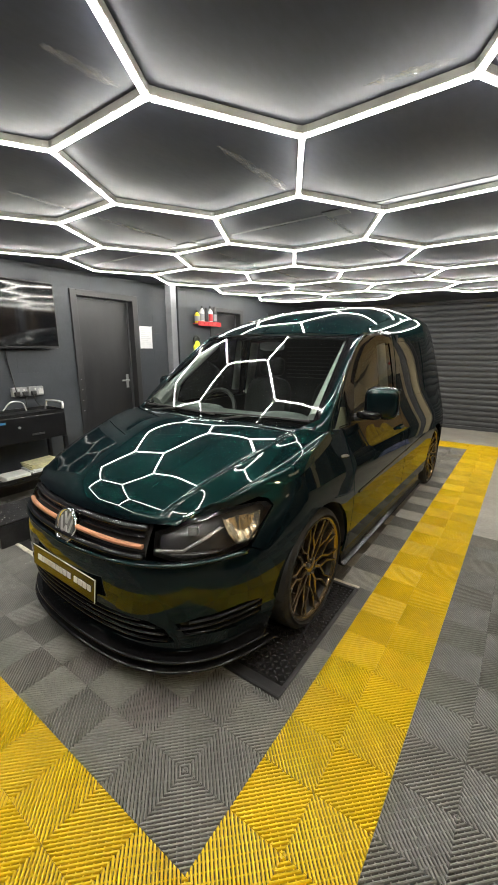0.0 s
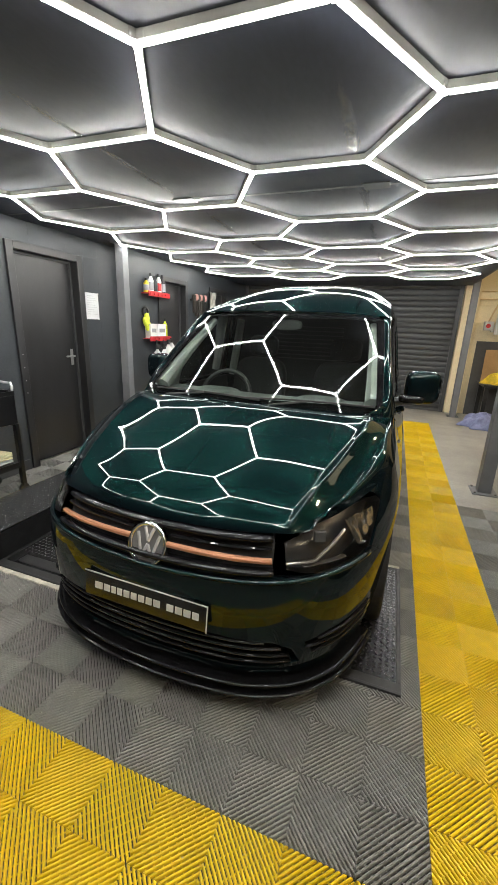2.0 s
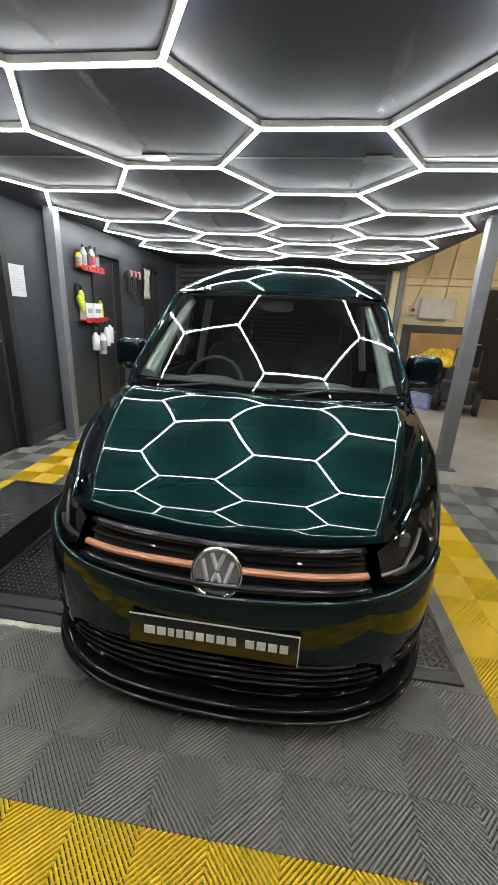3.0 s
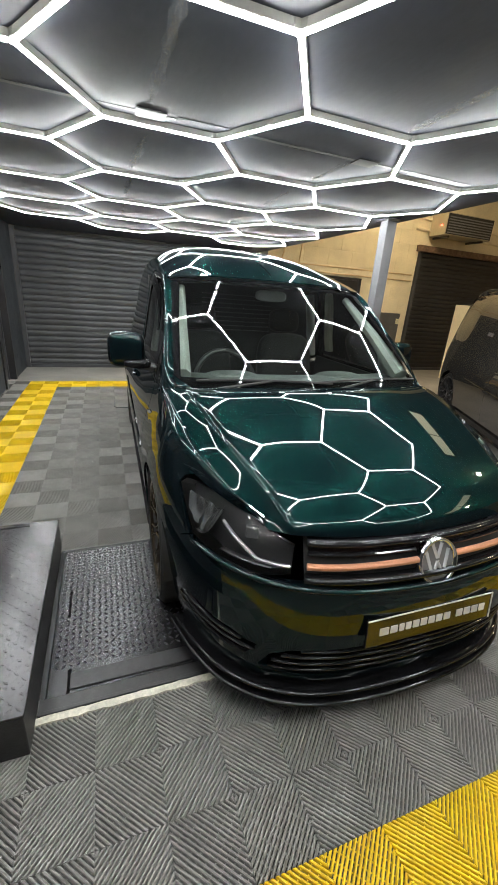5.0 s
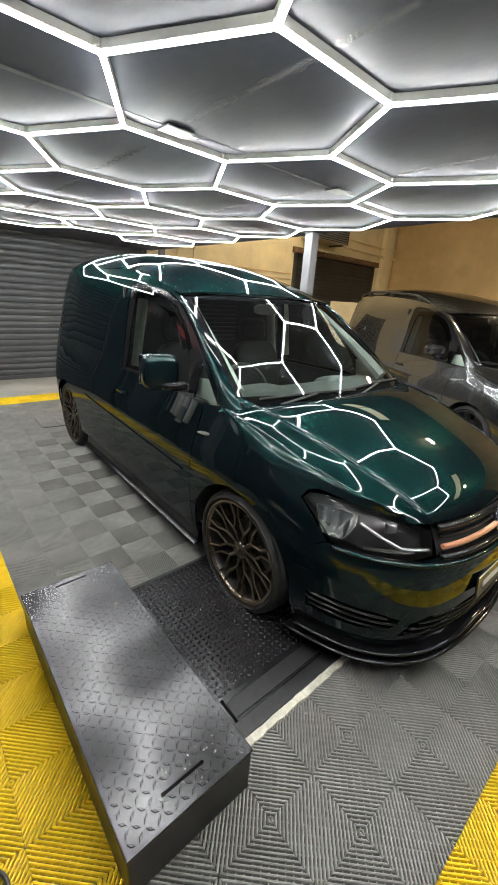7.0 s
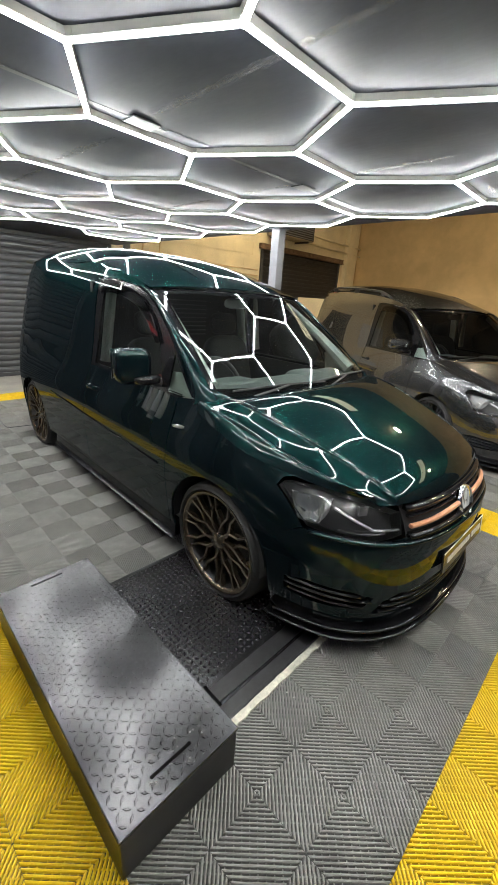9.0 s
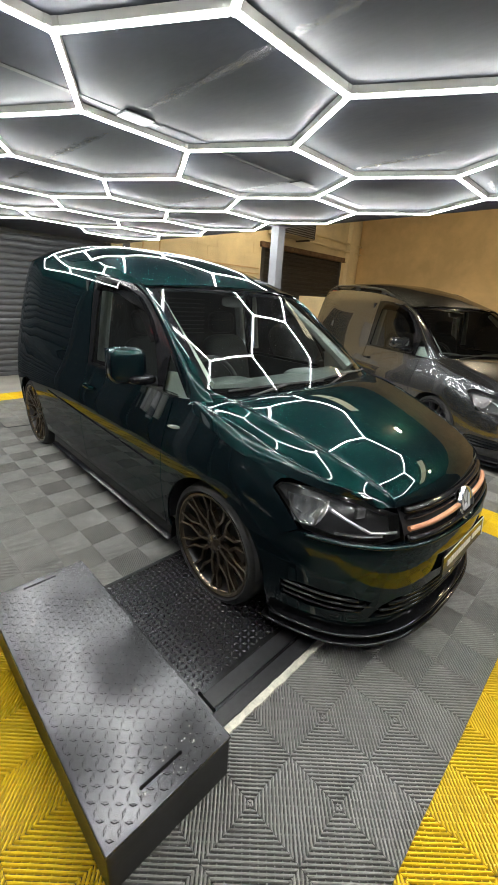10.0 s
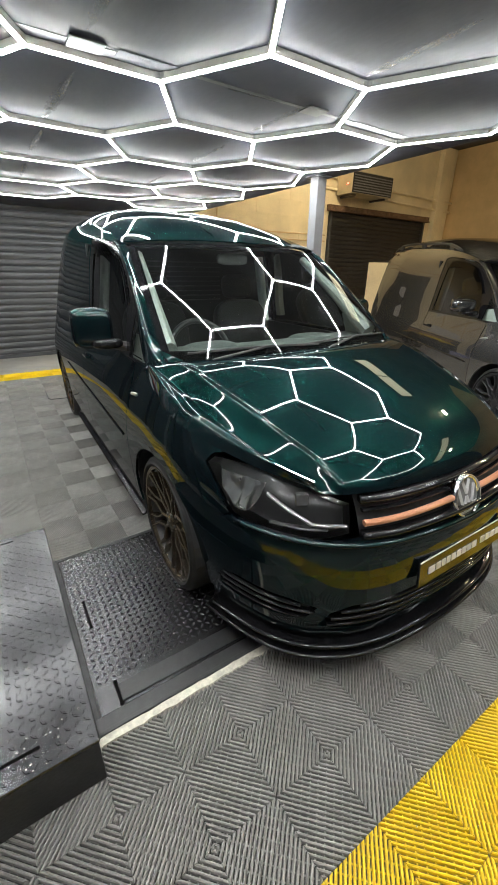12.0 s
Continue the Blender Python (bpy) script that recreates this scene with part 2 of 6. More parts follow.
# ---- structure: hall ----
X_WALL, Y_BACK, X_EDGE, Z_CEIL = -3.55, 7.45, .80, 2.273
ground = structure("floor", box_bm(-3.9, 9.7, -4.2, 7.9, -.12, -.016), CONCRETE, "grey concrete slab under ribbed plastic tiles")
structure("floor_concrete", joined([(1.2, 9.5, -4.0, 7.45, -.016, -.002), (-3.55, 1.2, 6.2, 7.45, -.016, -.002), (.4, 1.2, 2.8, 6.2, -.016, -.002)]), CONCRETE, "bare worn grey concrete floor", "floor")

# left wall with a doorway
wall_w = structure("wall_west", joined([(-3.80, X_WALL, -4.0, 1.985, -.02, 2.45), (-3.80, X_WALL, 2.747, 3.42, -.02, 2.45), (-3.80, X_WALL, 1.985, 2.747, 2.02, 2.45)]), WALL_GREY, "dark grey painted blockwork wall", "wall")
wall_w2 = structure("wall_west_rear", joined([(-3.80, -3.43, 3.42, 4.13, -.02, 2.45), (-3.80, -3.43, 4.13, 4.82, 2.0, 2.45), (-3.80, -3.43, 4.82, 5.72, -.02, 2.45), (-3.80, -3.43, 5.72, 6.35, 2.0, 2.45), (-3.80, -3.43, 6.35, 7.45, -.02, 2.45)]), WALL_GREY, "dark grey painted wall with two doorways", "wall")
structure("wall_west_outer", box_bm(-3.95, -3.80, -4.0, 7.6, -.02, 2.45), DOOR_BLACK, "dark backing behind the doorways", "wall")
wall_n = structure("wall_north", joined([(-3.80, -3.43, 7.45, 7.65, -.02, 4.6), (-3.43, .72, 7.45, 7.65, 2.42, 4.6), (.72, 4.78, 7.45, 7.65, -.02, 4.6), (4.78, 8.42, 7.45, 7.65, 2.72, 4.6), (8.42, 9.6, 7.45, 7.65, -.02, 4.6)]), CREAM_LIT, "cream painted blockwork wall with two roller shutters", "wall")
# the east wall's darker, warmer light is in its colour
structure("wall_east", box_bm(9.40, 9.6, -4.0, 7.45, -.02, 4.6), CREAM_WARM, "cream painted wall, dim warm light put into its colour", "wall")
structure("wall_south", box_bm(-3.80, 9.6, -4.2, -4.0, -.02, 4.6), WALL_GREY, "plain dark grey wall", "wall")
structure("ceiling", box_bm(-3.80, X_EDGE, -4.0, 7.45, Z_CEIL, Z_CEIL + .06), CEIL_BLACK, "low black boarded ceiling with pale scuffs")
structure("ceiling_high", box_bm(X_EDGE, 9.6, -4.0, 7.45, 4.5, 4.6), ROOF_DARK, "high dark roof over the open bay", "ceiling")
for n, (y0, y1) in enumerate(((2.65, 3.55), (3.60, 4.50), (-3.0, -1.80), (-1.75, -.45))):
    structure("window_roof_%d" % (n + 1), box_bm(4.45, 4.95, y0, y1, 4.485, 4.499), ROOFLIGHT, "pale translucent rooflight panel in the high roof", "window")
structure("ceiling_fascia", box_bm(X_EDGE, X_EDGE + .03, -4.0, 7.45, Z_CEIL, 4.5), WALL_GREY, "dark board above the edge of the low ceiling", "ceiling")
structure("trim_dado", joined([(1.08, 4.60, 7.435, 7.45, -.002, 1.34)]), DADO, "dark grey dado band on the cream wall", "trim")
structure("trim_pilaster", joined([(.74, .98, 7.38, 7.45, -.002, 4.4), (8.62, 9.02, 7.30, 7.45, -.002, 4.4)], .01), CREAM_LIT, "pale cream wall piers", "trim")
structure("baseboard", joined([(X_WALL, X_WALL + .012, -4.0, 1.90, -.016, .10), (X_WALL, X_WALL + .012, 2.82, 3.40, -.016, .10)]), FRAME_GREY, "dark skirting along the grey wall", "baseboard")

# block joints of the painted walls, as shallow courses
rnd = random.Random(4)


def course_blocks(y0, y1, x, z0, z1, skip=()):
    bm = bmesh.new()
    row = 0
    z = z0
    while z < z1 - .03:
        zt = min(z + .222, z1)
        y = y0 - (.22 if row % 2 else 0)
        while y < y1:
            a, b = max(y, y0), min(y + .44, y1)
            if b - a > .05 and not any(b > s[0] and a < s[1] and zt > s[2] and z < s[3] for s in skip):
                o = box_bm(x, x + .0011 + .0004 * rnd.random(), a + .0018, b - .0018, z + .0018, zt - .0018, .0006)
                me = bpy.data.meshes.new("tmp")
                o.to_mesh(me)
                o.free()
                bm.from_mesh(me)
                bpy.data.meshes.remove(me)
            y += .44
        z = zt
        row += 1
    return bm


tagged(part("blocks", course_blocks(.2, 3.42, X_WALL, .10, 2.285, [(1.90, 2.83, 0, 2.08)]), WALL_GREY, wall_w), kind="stuff")
tagged(part("blocks", course_blocks(3.42, 7.4, -3.43, .0, 2.285, [(4.05, 4.90, 0, 2.08), (5.64, 6.43, 0, 2.08)]), WALL_GREY, wall_w2), kind="stuff")


def north_blocks(x0, x1, y, z0, z1):
    """Painted blocks of the cream wall, faces towards -y."""
    bm = bmesh.new()
    nz = int((z1 - z0) / .29)
    for row in range(nz):
        z, zt = z0 + .29 * row, z0 + .29 * (row + 1)
        x = x0 - (.29 if row % 2 else 0)
        while x < x1:
            a, b = max(x, x0), min(x + .58, x1)
            if b - a > .05:
                o = box_bm(a + .006, b - .006, y - .005 - .003 * rnd.random(), y, z + .006, zt - .006, .003)
                me = bpy.data.meshes.new("tmp")
                o.to_mesh(me)
                o.free()
                bm.from_mesh(me)
                bpy.data.meshes.remove(me)
            x += .58
    return bm


tagged(part("blocks", north_blocks(1.0, 4.68, 7.449, 1.36, 4.2), CREAM_LIT, wall_n), kind="stuff")


def wall_door(name, y0, y1, zt, x, label, handle=True):
    """A flush door set in a wall that faces +x, with its lining and architrave."""
    door = tagged(part(name, box_bm(x - .13, x - .09, y0 + .012, y1 - .012, .006, zt - .015, .003), DOOR_BLACK), label, "door", kind="structure")
    part("door_frame", joined([(x - .20, x + .022, y0 - .075, y0 - .001, -.015, zt + .065), (x - .20, x + .022, y1 + .001, y1 + .075, -.015, zt + .065), (x - .20, x + .022, y0 - .001, y1 + .001, zt + .002, zt + .065)], .003), DOOR_BLACK, door)
    part("door_stop", joined([(x - .09, x - .07, y0 - .001, y0 + .02, 0, zt), (x - .09, x - .07, y1 - .02, y1 + .001, 0, zt), (x - .09, x - .07, y0 + .02, y1 - .02, zt - .02, zt)]), FRAME_GREY, door)
    for z in (.35, 1.75):
        part("hinge", box_bm(x - .092, x - .084, y0 + .012, y0 + .05, z, z + .10, .002), SOCKET, door)
    if handle:
        yh = y1 - .075
        part("handle_plate", box_bm(x - .09, x - .084, yh - .02, yh + .02, .96, 1.13, .003), SOCKET, door, "satin metal handle plate")
        part("handle", joined([(x - .085, x - .045, yh - .008, yh + .008, 1.05, 1.066), (x - .058, x - .043, yh - .11, yh + .01, 1.049, 1.067)], .004), SOCKET, door, "satin metal lever handle")
    for k in range(4):
        part("screw", box_bm(x + .022, x + .024, y0 - .045, y0 - .037, .75 + .12 * k, .758 + .12 * k), SOCKET, door)
    return door


wall_door("door_1", 1.997, 2.735, 2.02, X_WALL, "closed black flush door in a grey wall")
wall_door("door_2", 4.142, 4.808, 2.0, -3.43, "closed black flush door beside bottle racks")
wall_door("door_3", 5.732, 6.338, 2.0, -3.43, "closed black flush door near the shutter", handle=False)


# roller shutters
def roller_shutter(name, x0, x1, y, z1, label, slat_mat=SHUTTER):
    sh = tagged(part(name, joined([(x0, x0 + .07, y - .05, y + .02, 0, z1), (x1 - .07, x1, y - .05, y + .02, 0, z1)], .004), FRAME_GREY), label, "shutter", kind="structure")
    n = int(z1 / .098)
    bm = bmesh.new()
    prof = [(0, 0), (-.010, .012), (-.017, .036), (-.017, .062), (-.010, .086), (0, .096)]
    for x in (x0 + .05, x1 - .05):
        for dy, dz in prof:
            bm.verts.new((x, dy, dz))
    bm.verts.ensure_lookup_table()
    k = len(prof)
    for i in range(k - 1):
        bm.faces.new((bm.verts[i], bm.verts[k + i], bm.verts[k + i + 1], bm.verts[i + 1]))
    first = part("slat", bm, slat_mat, sh)
    first.location = (0, y, .06)
    for i in range(1, n):
        s = first.copy()
        scene.collection.objects.link(s)
        s.location = (0, y, .06 + .098 * i)
    part("bottom_rail", box_bm(x0 + .05, x1 - .05, y - .025, y + .005, .0, .062, .004), FRAME_GREY, sh)
    part("backing", box_bm(x0, x1, y + .004, y + .02, 0, z1), BLACK_MATT, sh)
    return sh


roller_shutter("door_shutter", -3.43, .72, 7.43, 2.42, "wide black steel roller shutter, closed")
sh2 = roller_shutter("door_shutter_small", 4.80, 8.40, 7.46, 2.70, "black roller shutter in the cream wall, closed", SHUTTER_DARK)
lintel = tagged(part("lintel", box_bm(4.70, 8.50, 7.36, 7.44, 2.70, 2.83, .006), RUST), "rusted steel lintel over the small shutter", "lintel")
part("flange", box_bm(4.70, 8.50, 7.33, 7.36, 2.70, 2.725, .003), RUST, lintel)

# ---- steel columns and ceiling fittings ----
def column(x, y, w, z1, label="grey painted square steel column"):
    c = thing("steel_column", label, "column", at=Matrix.Translation((x, y, -.002)))
    part("post", box_bm(-w / 2, w / 2, -w / 2, w / 2, .012, z1, .006), STEEL_GREY, c)
    part("base_plate", box_bm(-w * .95, w * .95, -w * .95, w * .95, 0, .014, .003), STEEL_GREY, c)
    for sx in (-1, 1):
        for sy in (-1, 1):
            part("bolt", placed(revolve([(0, .011), (.012, .011), (.012, 0)], 6), Matrix.Translation((sx * w * .75, sy * w * .75, .014)) @ Matrix.Rotation(-math.pi / 2, 4, "Y")), STEEL_DARK, c)
    part("head_plate", box_bm(-w * .8, w * .8, -w * .8, w * .8, z1 - .012, z1, .002), STEEL_GREY, c)
    return c

# ---- van: surfaces ----
def curve(keys):
    """A smooth curve through (parameter, value or values)."""
    xs = np.array([k[0] for k in keys], float)
    ys = np.array([np.atleast_1d(k[1]) for k in keys], float)
    m = np.gradient(ys, xs, axis=0)

    def f(x):
        x = min(max(x, xs[0]), xs[-1])
        i = min(int(np.searchsorted(xs, x, side="right")) - 1, len(xs) - 2)
        h = xs[i + 1] - xs[i]
        t = (x - xs[i]) / h
        v = (2 * t**3 - 3 * t**2 + 1) * ys[i] + (t**3 - 2 * t**2 + t) * h * m[i] + (3 * t**2 - 2 * t**3) * ys[i + 1] + (t**3 - t**2) * h * m[i + 1]
        return v if len(v) > 1 else float(v[0])

    return f


def blend(a, b, x):
    t = min(max((x - a) / (b - a), 0), 1)
    return t * t * (3 - 2 * t)


# half outline of the body in plan, nose centre to tail centre
PLAN = [(0, -.912), (.12, -.909), (.25, -.899), (.38, -.878), (.50, -.838), (.61, -.772), (.705, -.672), (.78, -.53), (.832, -.37), (.866, -.20), (.882, 0), (.886, .3), (.886, .9), (.886, 1.6), (.884, 2.3), (.880, 2.75),
        (.874, 3.05), (.860, 3.25), (.818, 3.40), (.73, 3.485), (.58, 3.525), (.3, 3.545), (0, 3.545)]
_d = np.cumsum([0] + [math.dist(PLAN[i], PLAN[i + 1]) for i in range(len(PLAN) - 1)])
_d -= _d[10]
plan_at = curve(list(zip(_d, PLAN)))
S_NOSE, S_TAIL = float(_d[0]), float(_d[-1])
off_front = curve([(.05, .055), (.13, .040), (.20, .027), (.28, .013), (.36, .005), (.43, .0), (.50, .002), (.55, .009), (.60, .022), (.66, .045), (.70, .066), (.735, .095), (.78, .14), (.85, .24)])
off_side = curve([(.05, .075), (.13, .052), (.20, .035), (.32, .016), (.45, .005), (.55, .0), (.66, .002), (.74, .012), (.83, .036), (.90, .058), (.98, .080), (1.12, .108), (1.3, .135), (1.4, .151), (1.5, .172), (1.58, .195), (1.65, .226), (1.72, .274), (1.8, .37)])
top_line = curve([(S_NOSE, .738), (-.95, .742), (-.75, .752), (-.55, .775), (-.38, .805), (-.2, .842), (0, .886), (.3, .962), (.5, .985)])


def body(s, z):
    """A point of the left body side: s runs round the plan, z is the height."""
    x, y = plan_at(s)
    a, b = plan_at(s - .01), plan_at(s + .01)
    n = Vector((b[1] - a[1], -(b[0] - a[0]))).normalized()
    if s < S_NOSE + .02:
        n = Vector((0, -1))
    k = blend(-.80, -.10, s)
    o = (1 - k) * off_front(z) + k * off_side(z)
    if z > 1.0:
        o += .06 * (1 - blend(.3, 1.3, s)) * blend(1.0, 1.5, z) + .045 * blend(2.6, 3.3, s) * blend(1.0, 1.6, z)
    o += .20 * blend(3.1, 3.5, s) * (1 - blend(.45, .95, z))
    k = blend(2.9, 3.1, s)
    dx, dy = n.x * o * (1 - k) + o * x / .88 * k, n.y * o * (1 - .55 * k)
    return Vector((max(x - dx, 0.0), y - dy, z))


def s_of_x(x):
    """Where the nose outline is x wide."""
    lo, hi = S_NOSE, 0.0
    for _ in range(40):
        mid = (lo + hi) / 2
        lo, hi = (mid, hi) if plan_at(mid)[0] < x else (lo, mid)
    return lo


V_KEYS = (0, .33, .67, 1)
hood_mid_y = curve(list(zip(V_KEYS, (-.815, -.52, -.225, .035))))
hood_crease_xy = curve(list(zip(V_KEYS, ((.50, -.748), (.562, -.46), (.632, -.13), (.705, .150)))))


def hood_rise(c, v):
    """Height along the bonnet; the front edge turns down."""
    return c[0] + v * (c[1] + v * (c[2] + v * (c[3] + v * c[4]))) - c[5] * max(0, 1 - v / .22)**3 - .007 * max(0, 1 - v / .09)**2


def hood_mid(v):
    return (0, hood_mid_y(v), hood_rise((.759, .6392, -.9585, 1.1425, -.5484, .0242), v))


def hood_crease(v):
    x, y = hood_crease_xy(v)
    return (x, y, hood_rise((.7639, .4142, -.264, .3673, -.2682, .0173), v))


hood_shut = curve(list(zip(V_KEYS, [(.565, -.705, .737), (.695, -.385, .851), (.757, -.075, .940), (.782, .215, .997)])))
hood_edge_s = curve(list(zip(V_KEYS, [-.80, -.39, -.065, .26])))


hood_crease_x = curve(list(zip(V_KEYS, (.508, .600, .684, .714))))


def hood_top(u, v):
    """Inner bonnet skin; u: 0 at the middle, 1 at the crease."""
    a, b = Vector(hood_mid(v)), Vector(hood_crease(v))
    x = u * hood_crease_x(v)
    r = x / b.x
    flare = max(0, (u - .70) / .30)
    return Vector((x, a.y + (b.y - a.y) * r * r, a.z + (b.z - a.z) * r**2.45 + .009 * flare**2 * blend(-.05, .25, v)))


def hood(u, v):
    """u: 0 at the middle, 1 at the crease, 2 at the gap beside the wing."""
    if u <= 1:
        return hood_top(u, v)
    a, b = hood_top(1, v), Vector(hood_shut(v))
    t = u - 1
    p = a.lerp(b, t)
    p.z -= .006 * math.sin(math.pi * t) * math.sin(math.pi * min(max(v, 0), 1))
    return p


def wing_top(t, v):
    """Strip from the bonnet gap over the wing's shoulder."""
    a, b = hood(2, v), body(hood_edge_s(v), top_line(hood_edge_s(v)))
    p = a.lerp(b, t)
    p.z += .018 * math.sin(math.pi * t)
    return p




def ws_high(u):
    return (.655 * u, .815 + .070 * u**2.2, 1.540 - .017 * u**2.2)


def screen(u, v):
    k = u**2.2
    a, b = Vector((.74 * u, .09 + .10 * k, 1.030 + .005 * k)), Vector(ws_high(u))
    p = a.lerp(b, v)
    n = Vector((.25 * u, -.62, .78))
    return p + n * (.012 * math.sin(math.pi * v))


roof_rear = curve([(2.5, 1.840), (3.0, 1.836), (3.25, 1.824), (3.40, 1.800), (3.48, 1.765)])


def roof_mid(y):
    """Height of the roof along the middle: an even arc up to the crown, then the fall to the tail."""
    return 1.84 - .0754 * (2.5 - y)**2.544 if y < 2.5 else roof_rear(y)


gutter = curve([(.85, 1.520), (1.0, 1.565), (1.25, 1.622), (1.6, 1.668), (2.0, 1.698), (2.5, 1.718), (2.9, 1.724), (3.2, 1.716), (3.45, 1.690)])


def roof(u, v):
    """u: 0 at the middle, 1 at the gutter; v: front to rear."""
    y0, y1 = ws_high(u)[1], 3.46 - .12 * u**3
    y = y0 + (y1 - y0) * v
    zg = gutter(y)
    zm = roof_mid(y - .07 * u * u * (1 - v))
    edge = body(y, zg)
    k = u**4.0
    return Vector((edge.x * u, y, zm + (zg - zm) * k))


door_edge = curve([(0, (.25, .985)), (.40, (.50, 1.195)), (.70, (.70, 1.360)), (.90, (.87, 1.480)), (1, (1.00, 1.530))])


def pillar(t, v):
    """Windscreen pillar between glass and door frame."""
    a = screen(1, v)
    b = body(*door_edge(v))
    p = a.lerp(b, t)
    n = Vector((.75, -.5, .4))
    return p + n * (.028 * math.sin(math.pi * t) * blend(-.10, .22, v))


# ---- van: panels ----
def inside(p, poly):
    hit = False
    for i in range(len(poly)):
        (x0, y0), (x1, y1) = poly[i - 1], poly[i]
        if (y0 > p[1]) != (y1 > p[1]) and p[0] < (x1 - x0) * (p[1] - y0) / (y1 - y0) + x0:
            hit = not hit
    return hit


def refine(poly, step):
    out = []
    for i in range(len(poly)):
        a, b = Vector(poly[i]), Vector(poly[(i + 1) % len(poly)])
        n = max(1, math.ceil((b - a).length / step))
        out += [a.lerp(b, k / n) for k in range(n)]
    return out


def panel(name, f, outer, material, parent, holes=(), step=.03, flip=False, depth=.012, label="", lift=0.0, scale=(1, 1)):
    """A curved panel: the polygon outer, less holes, laid on the surface f; its rim is turned in by depth."""
    rings = [refine(outer, step)] + [refine(h, step) for h in holes]
    pts, edges = [], []
    for r in rings:
        k = len(pts)
        pts += r
        edges += [(k + i, k + (i + 1) % len(r)) for i in range(len(r))]
    x0, x1 = min(p[0] for p in rings[0]), max(p[0] for p in rings[0])
    y0, y1 = min(p[1] for p in rings[0]), max(p[1] for p in rings[0])
    nx, ny = max(2, round((x1 - x0) * scale[0] / step)), max(2, round((y1 - y0) * scale[1] / step))
    rim = [(p[0], p[1]) for r in rings for p in r]
    rim_a = np.array(rim)
    for i in range(1, nx):
        for j in range(1, ny):
            q = (x0 + (x1 - x0) * i / nx, y0 + (y1 - y0) * j / ny)
            if inside(q, rings[0]) and not any(inside(q, h) for h in rings[1:]):
                dq = (rim_a - q) * scale
                if (dq * dq).sum(1).min() > (step * .45) ** 2:
                    pts.append(Vector(q))
    from mathutils.geometry import delaunay_2d_cdt
    vs, es, fs, *_ = delaunay_2d_cdt([Vector((p[0], p[1])) for p in pts], edges, [], 0, 1e-6)
    keep = []
    for t in fs:
        c = (vs[t[0]] + vs[t[1]] + vs[t[2]]) / 3
        if inside(c, rings[0]) and not any(inside(c, h) for h in rings[1:]):
            keep.append(tuple(t))
    co, no = [], []
    e = 2e-3
    for p in vs:
        q = f(p[0], p[1])
        du = f(p[0] + e, p[1]) - f(p[0] - e, p[1])
        dv = f(p[0], p[1] + e) - f(p[0], p[1] - e)
        n = du.cross(dv)
        n = n.normalized() if n.length > 1e-12 else Vector((0, -1, 0))
        co.append(q)
        no.append(n)
    # outward: away from the van's inside
    mid = Vector((0, 1.4, .7))
    sgn = 1 if sum((c - mid).dot(n) for c, n in zip(co, no)) > 0 else -1
    no = [n * sgn for n in no]
    co = [c + n * lift for c, n in zip(co, no)]
    nv = len(co)
    faces = []
    for a, b, c in keep:
        fn = (co[b] - co[a]).cross(co[c] - co[a])
        faces.append((a, b, c) if fn.dot(no[a]) > 0 else (a, c, b))
    if depth:
        count = {}
        for t in faces:
            for i in range(3):
                a, b = t[i], t[(i + 1) % 3]
                count[(a, b)] = 1
        border = [(a, b) for (a, b) in count if (b, a) not in count]
        for a, b in border:
            out = (co[b] - co[a]).cross(no[a] + no[b])
            out = out.normalized() if out.length > 1e-12 else no[a]
            k = len(co)
            co += [co[b], co[a], co[a] - no[a] * depth, co[b] - no[b] * depth]
            no += [out] * 4
            faces.append((k, k + 1, k + 2, k + 3))
    if flip:
        co = [Vector((-c.x, c.y, c.z)) for c in co]
        no = [Vector((-n.x, n.y, n.z)) for n in no]
        faces = [tuple(reversed(t)) for t in faces]
    me = bpy.data.meshes.new(name)
    me.from_pydata(co, [], faces)
    me.polygons.foreach_set("use_smooth", [True] * len(me.polygons))
    me.normals_split_custom_set_from_vertices(no)
    me.materials.append(material)
    ob = new(name, me)
    ob.parent = parent
    if label:
        tagged(ob, label)
    return ob


def both(f):
    """The same surface with u running from -max to max across the middle."""
    def g(u, v):
        p = f(abs(u), v)
        return Vector((-p.x, p.y, p.z)) if u < 0 else p
    return g


def sweep(name, path, profile, material, parent, up=(0, 0, 1), closed=False, label="", smooth=False, sizes=None):
    """A profile (x out, y up) carried along a path of points."""
    bm = bmesh.new()
    rows = []
    n = len(path)
    for i, p in enumerate(path):
        p = Vector(p)
        a = Vector(path[(i - 1) % n] if closed else path[max(i - 1, 0)])
        b = Vector(path[(i + 1) % n] if closed else path[min(i + 1, n - 1)])
        d = (b - a).normalized()
        upv = Vector(up)
        out = d.cross(upv).normalized()
        u2 = out.cross(d).normalized()
        k = sizes[i] if sizes else 1
        rows.append([bm.verts.new(p + out * x * k + u2 * y * k) for x, y in profile])
    m = len(profile)
    for i in range(n if closed else n - 1):
        for j in range(m):
            bm.faces.new((rows[i][j], rows[(i + 1) % n][j], rows[(i + 1) % n][(j + 1) % m], rows[i][(j + 1) % m]))
    if not closed:
        bm.faces.new(rows[0][::-1])
        bm.faces.new(rows[-1])
    bmesh.ops.recalc_face_normals(bm, faces=bm.faces)
    return part(name, bm, material, parent, label, smooth)


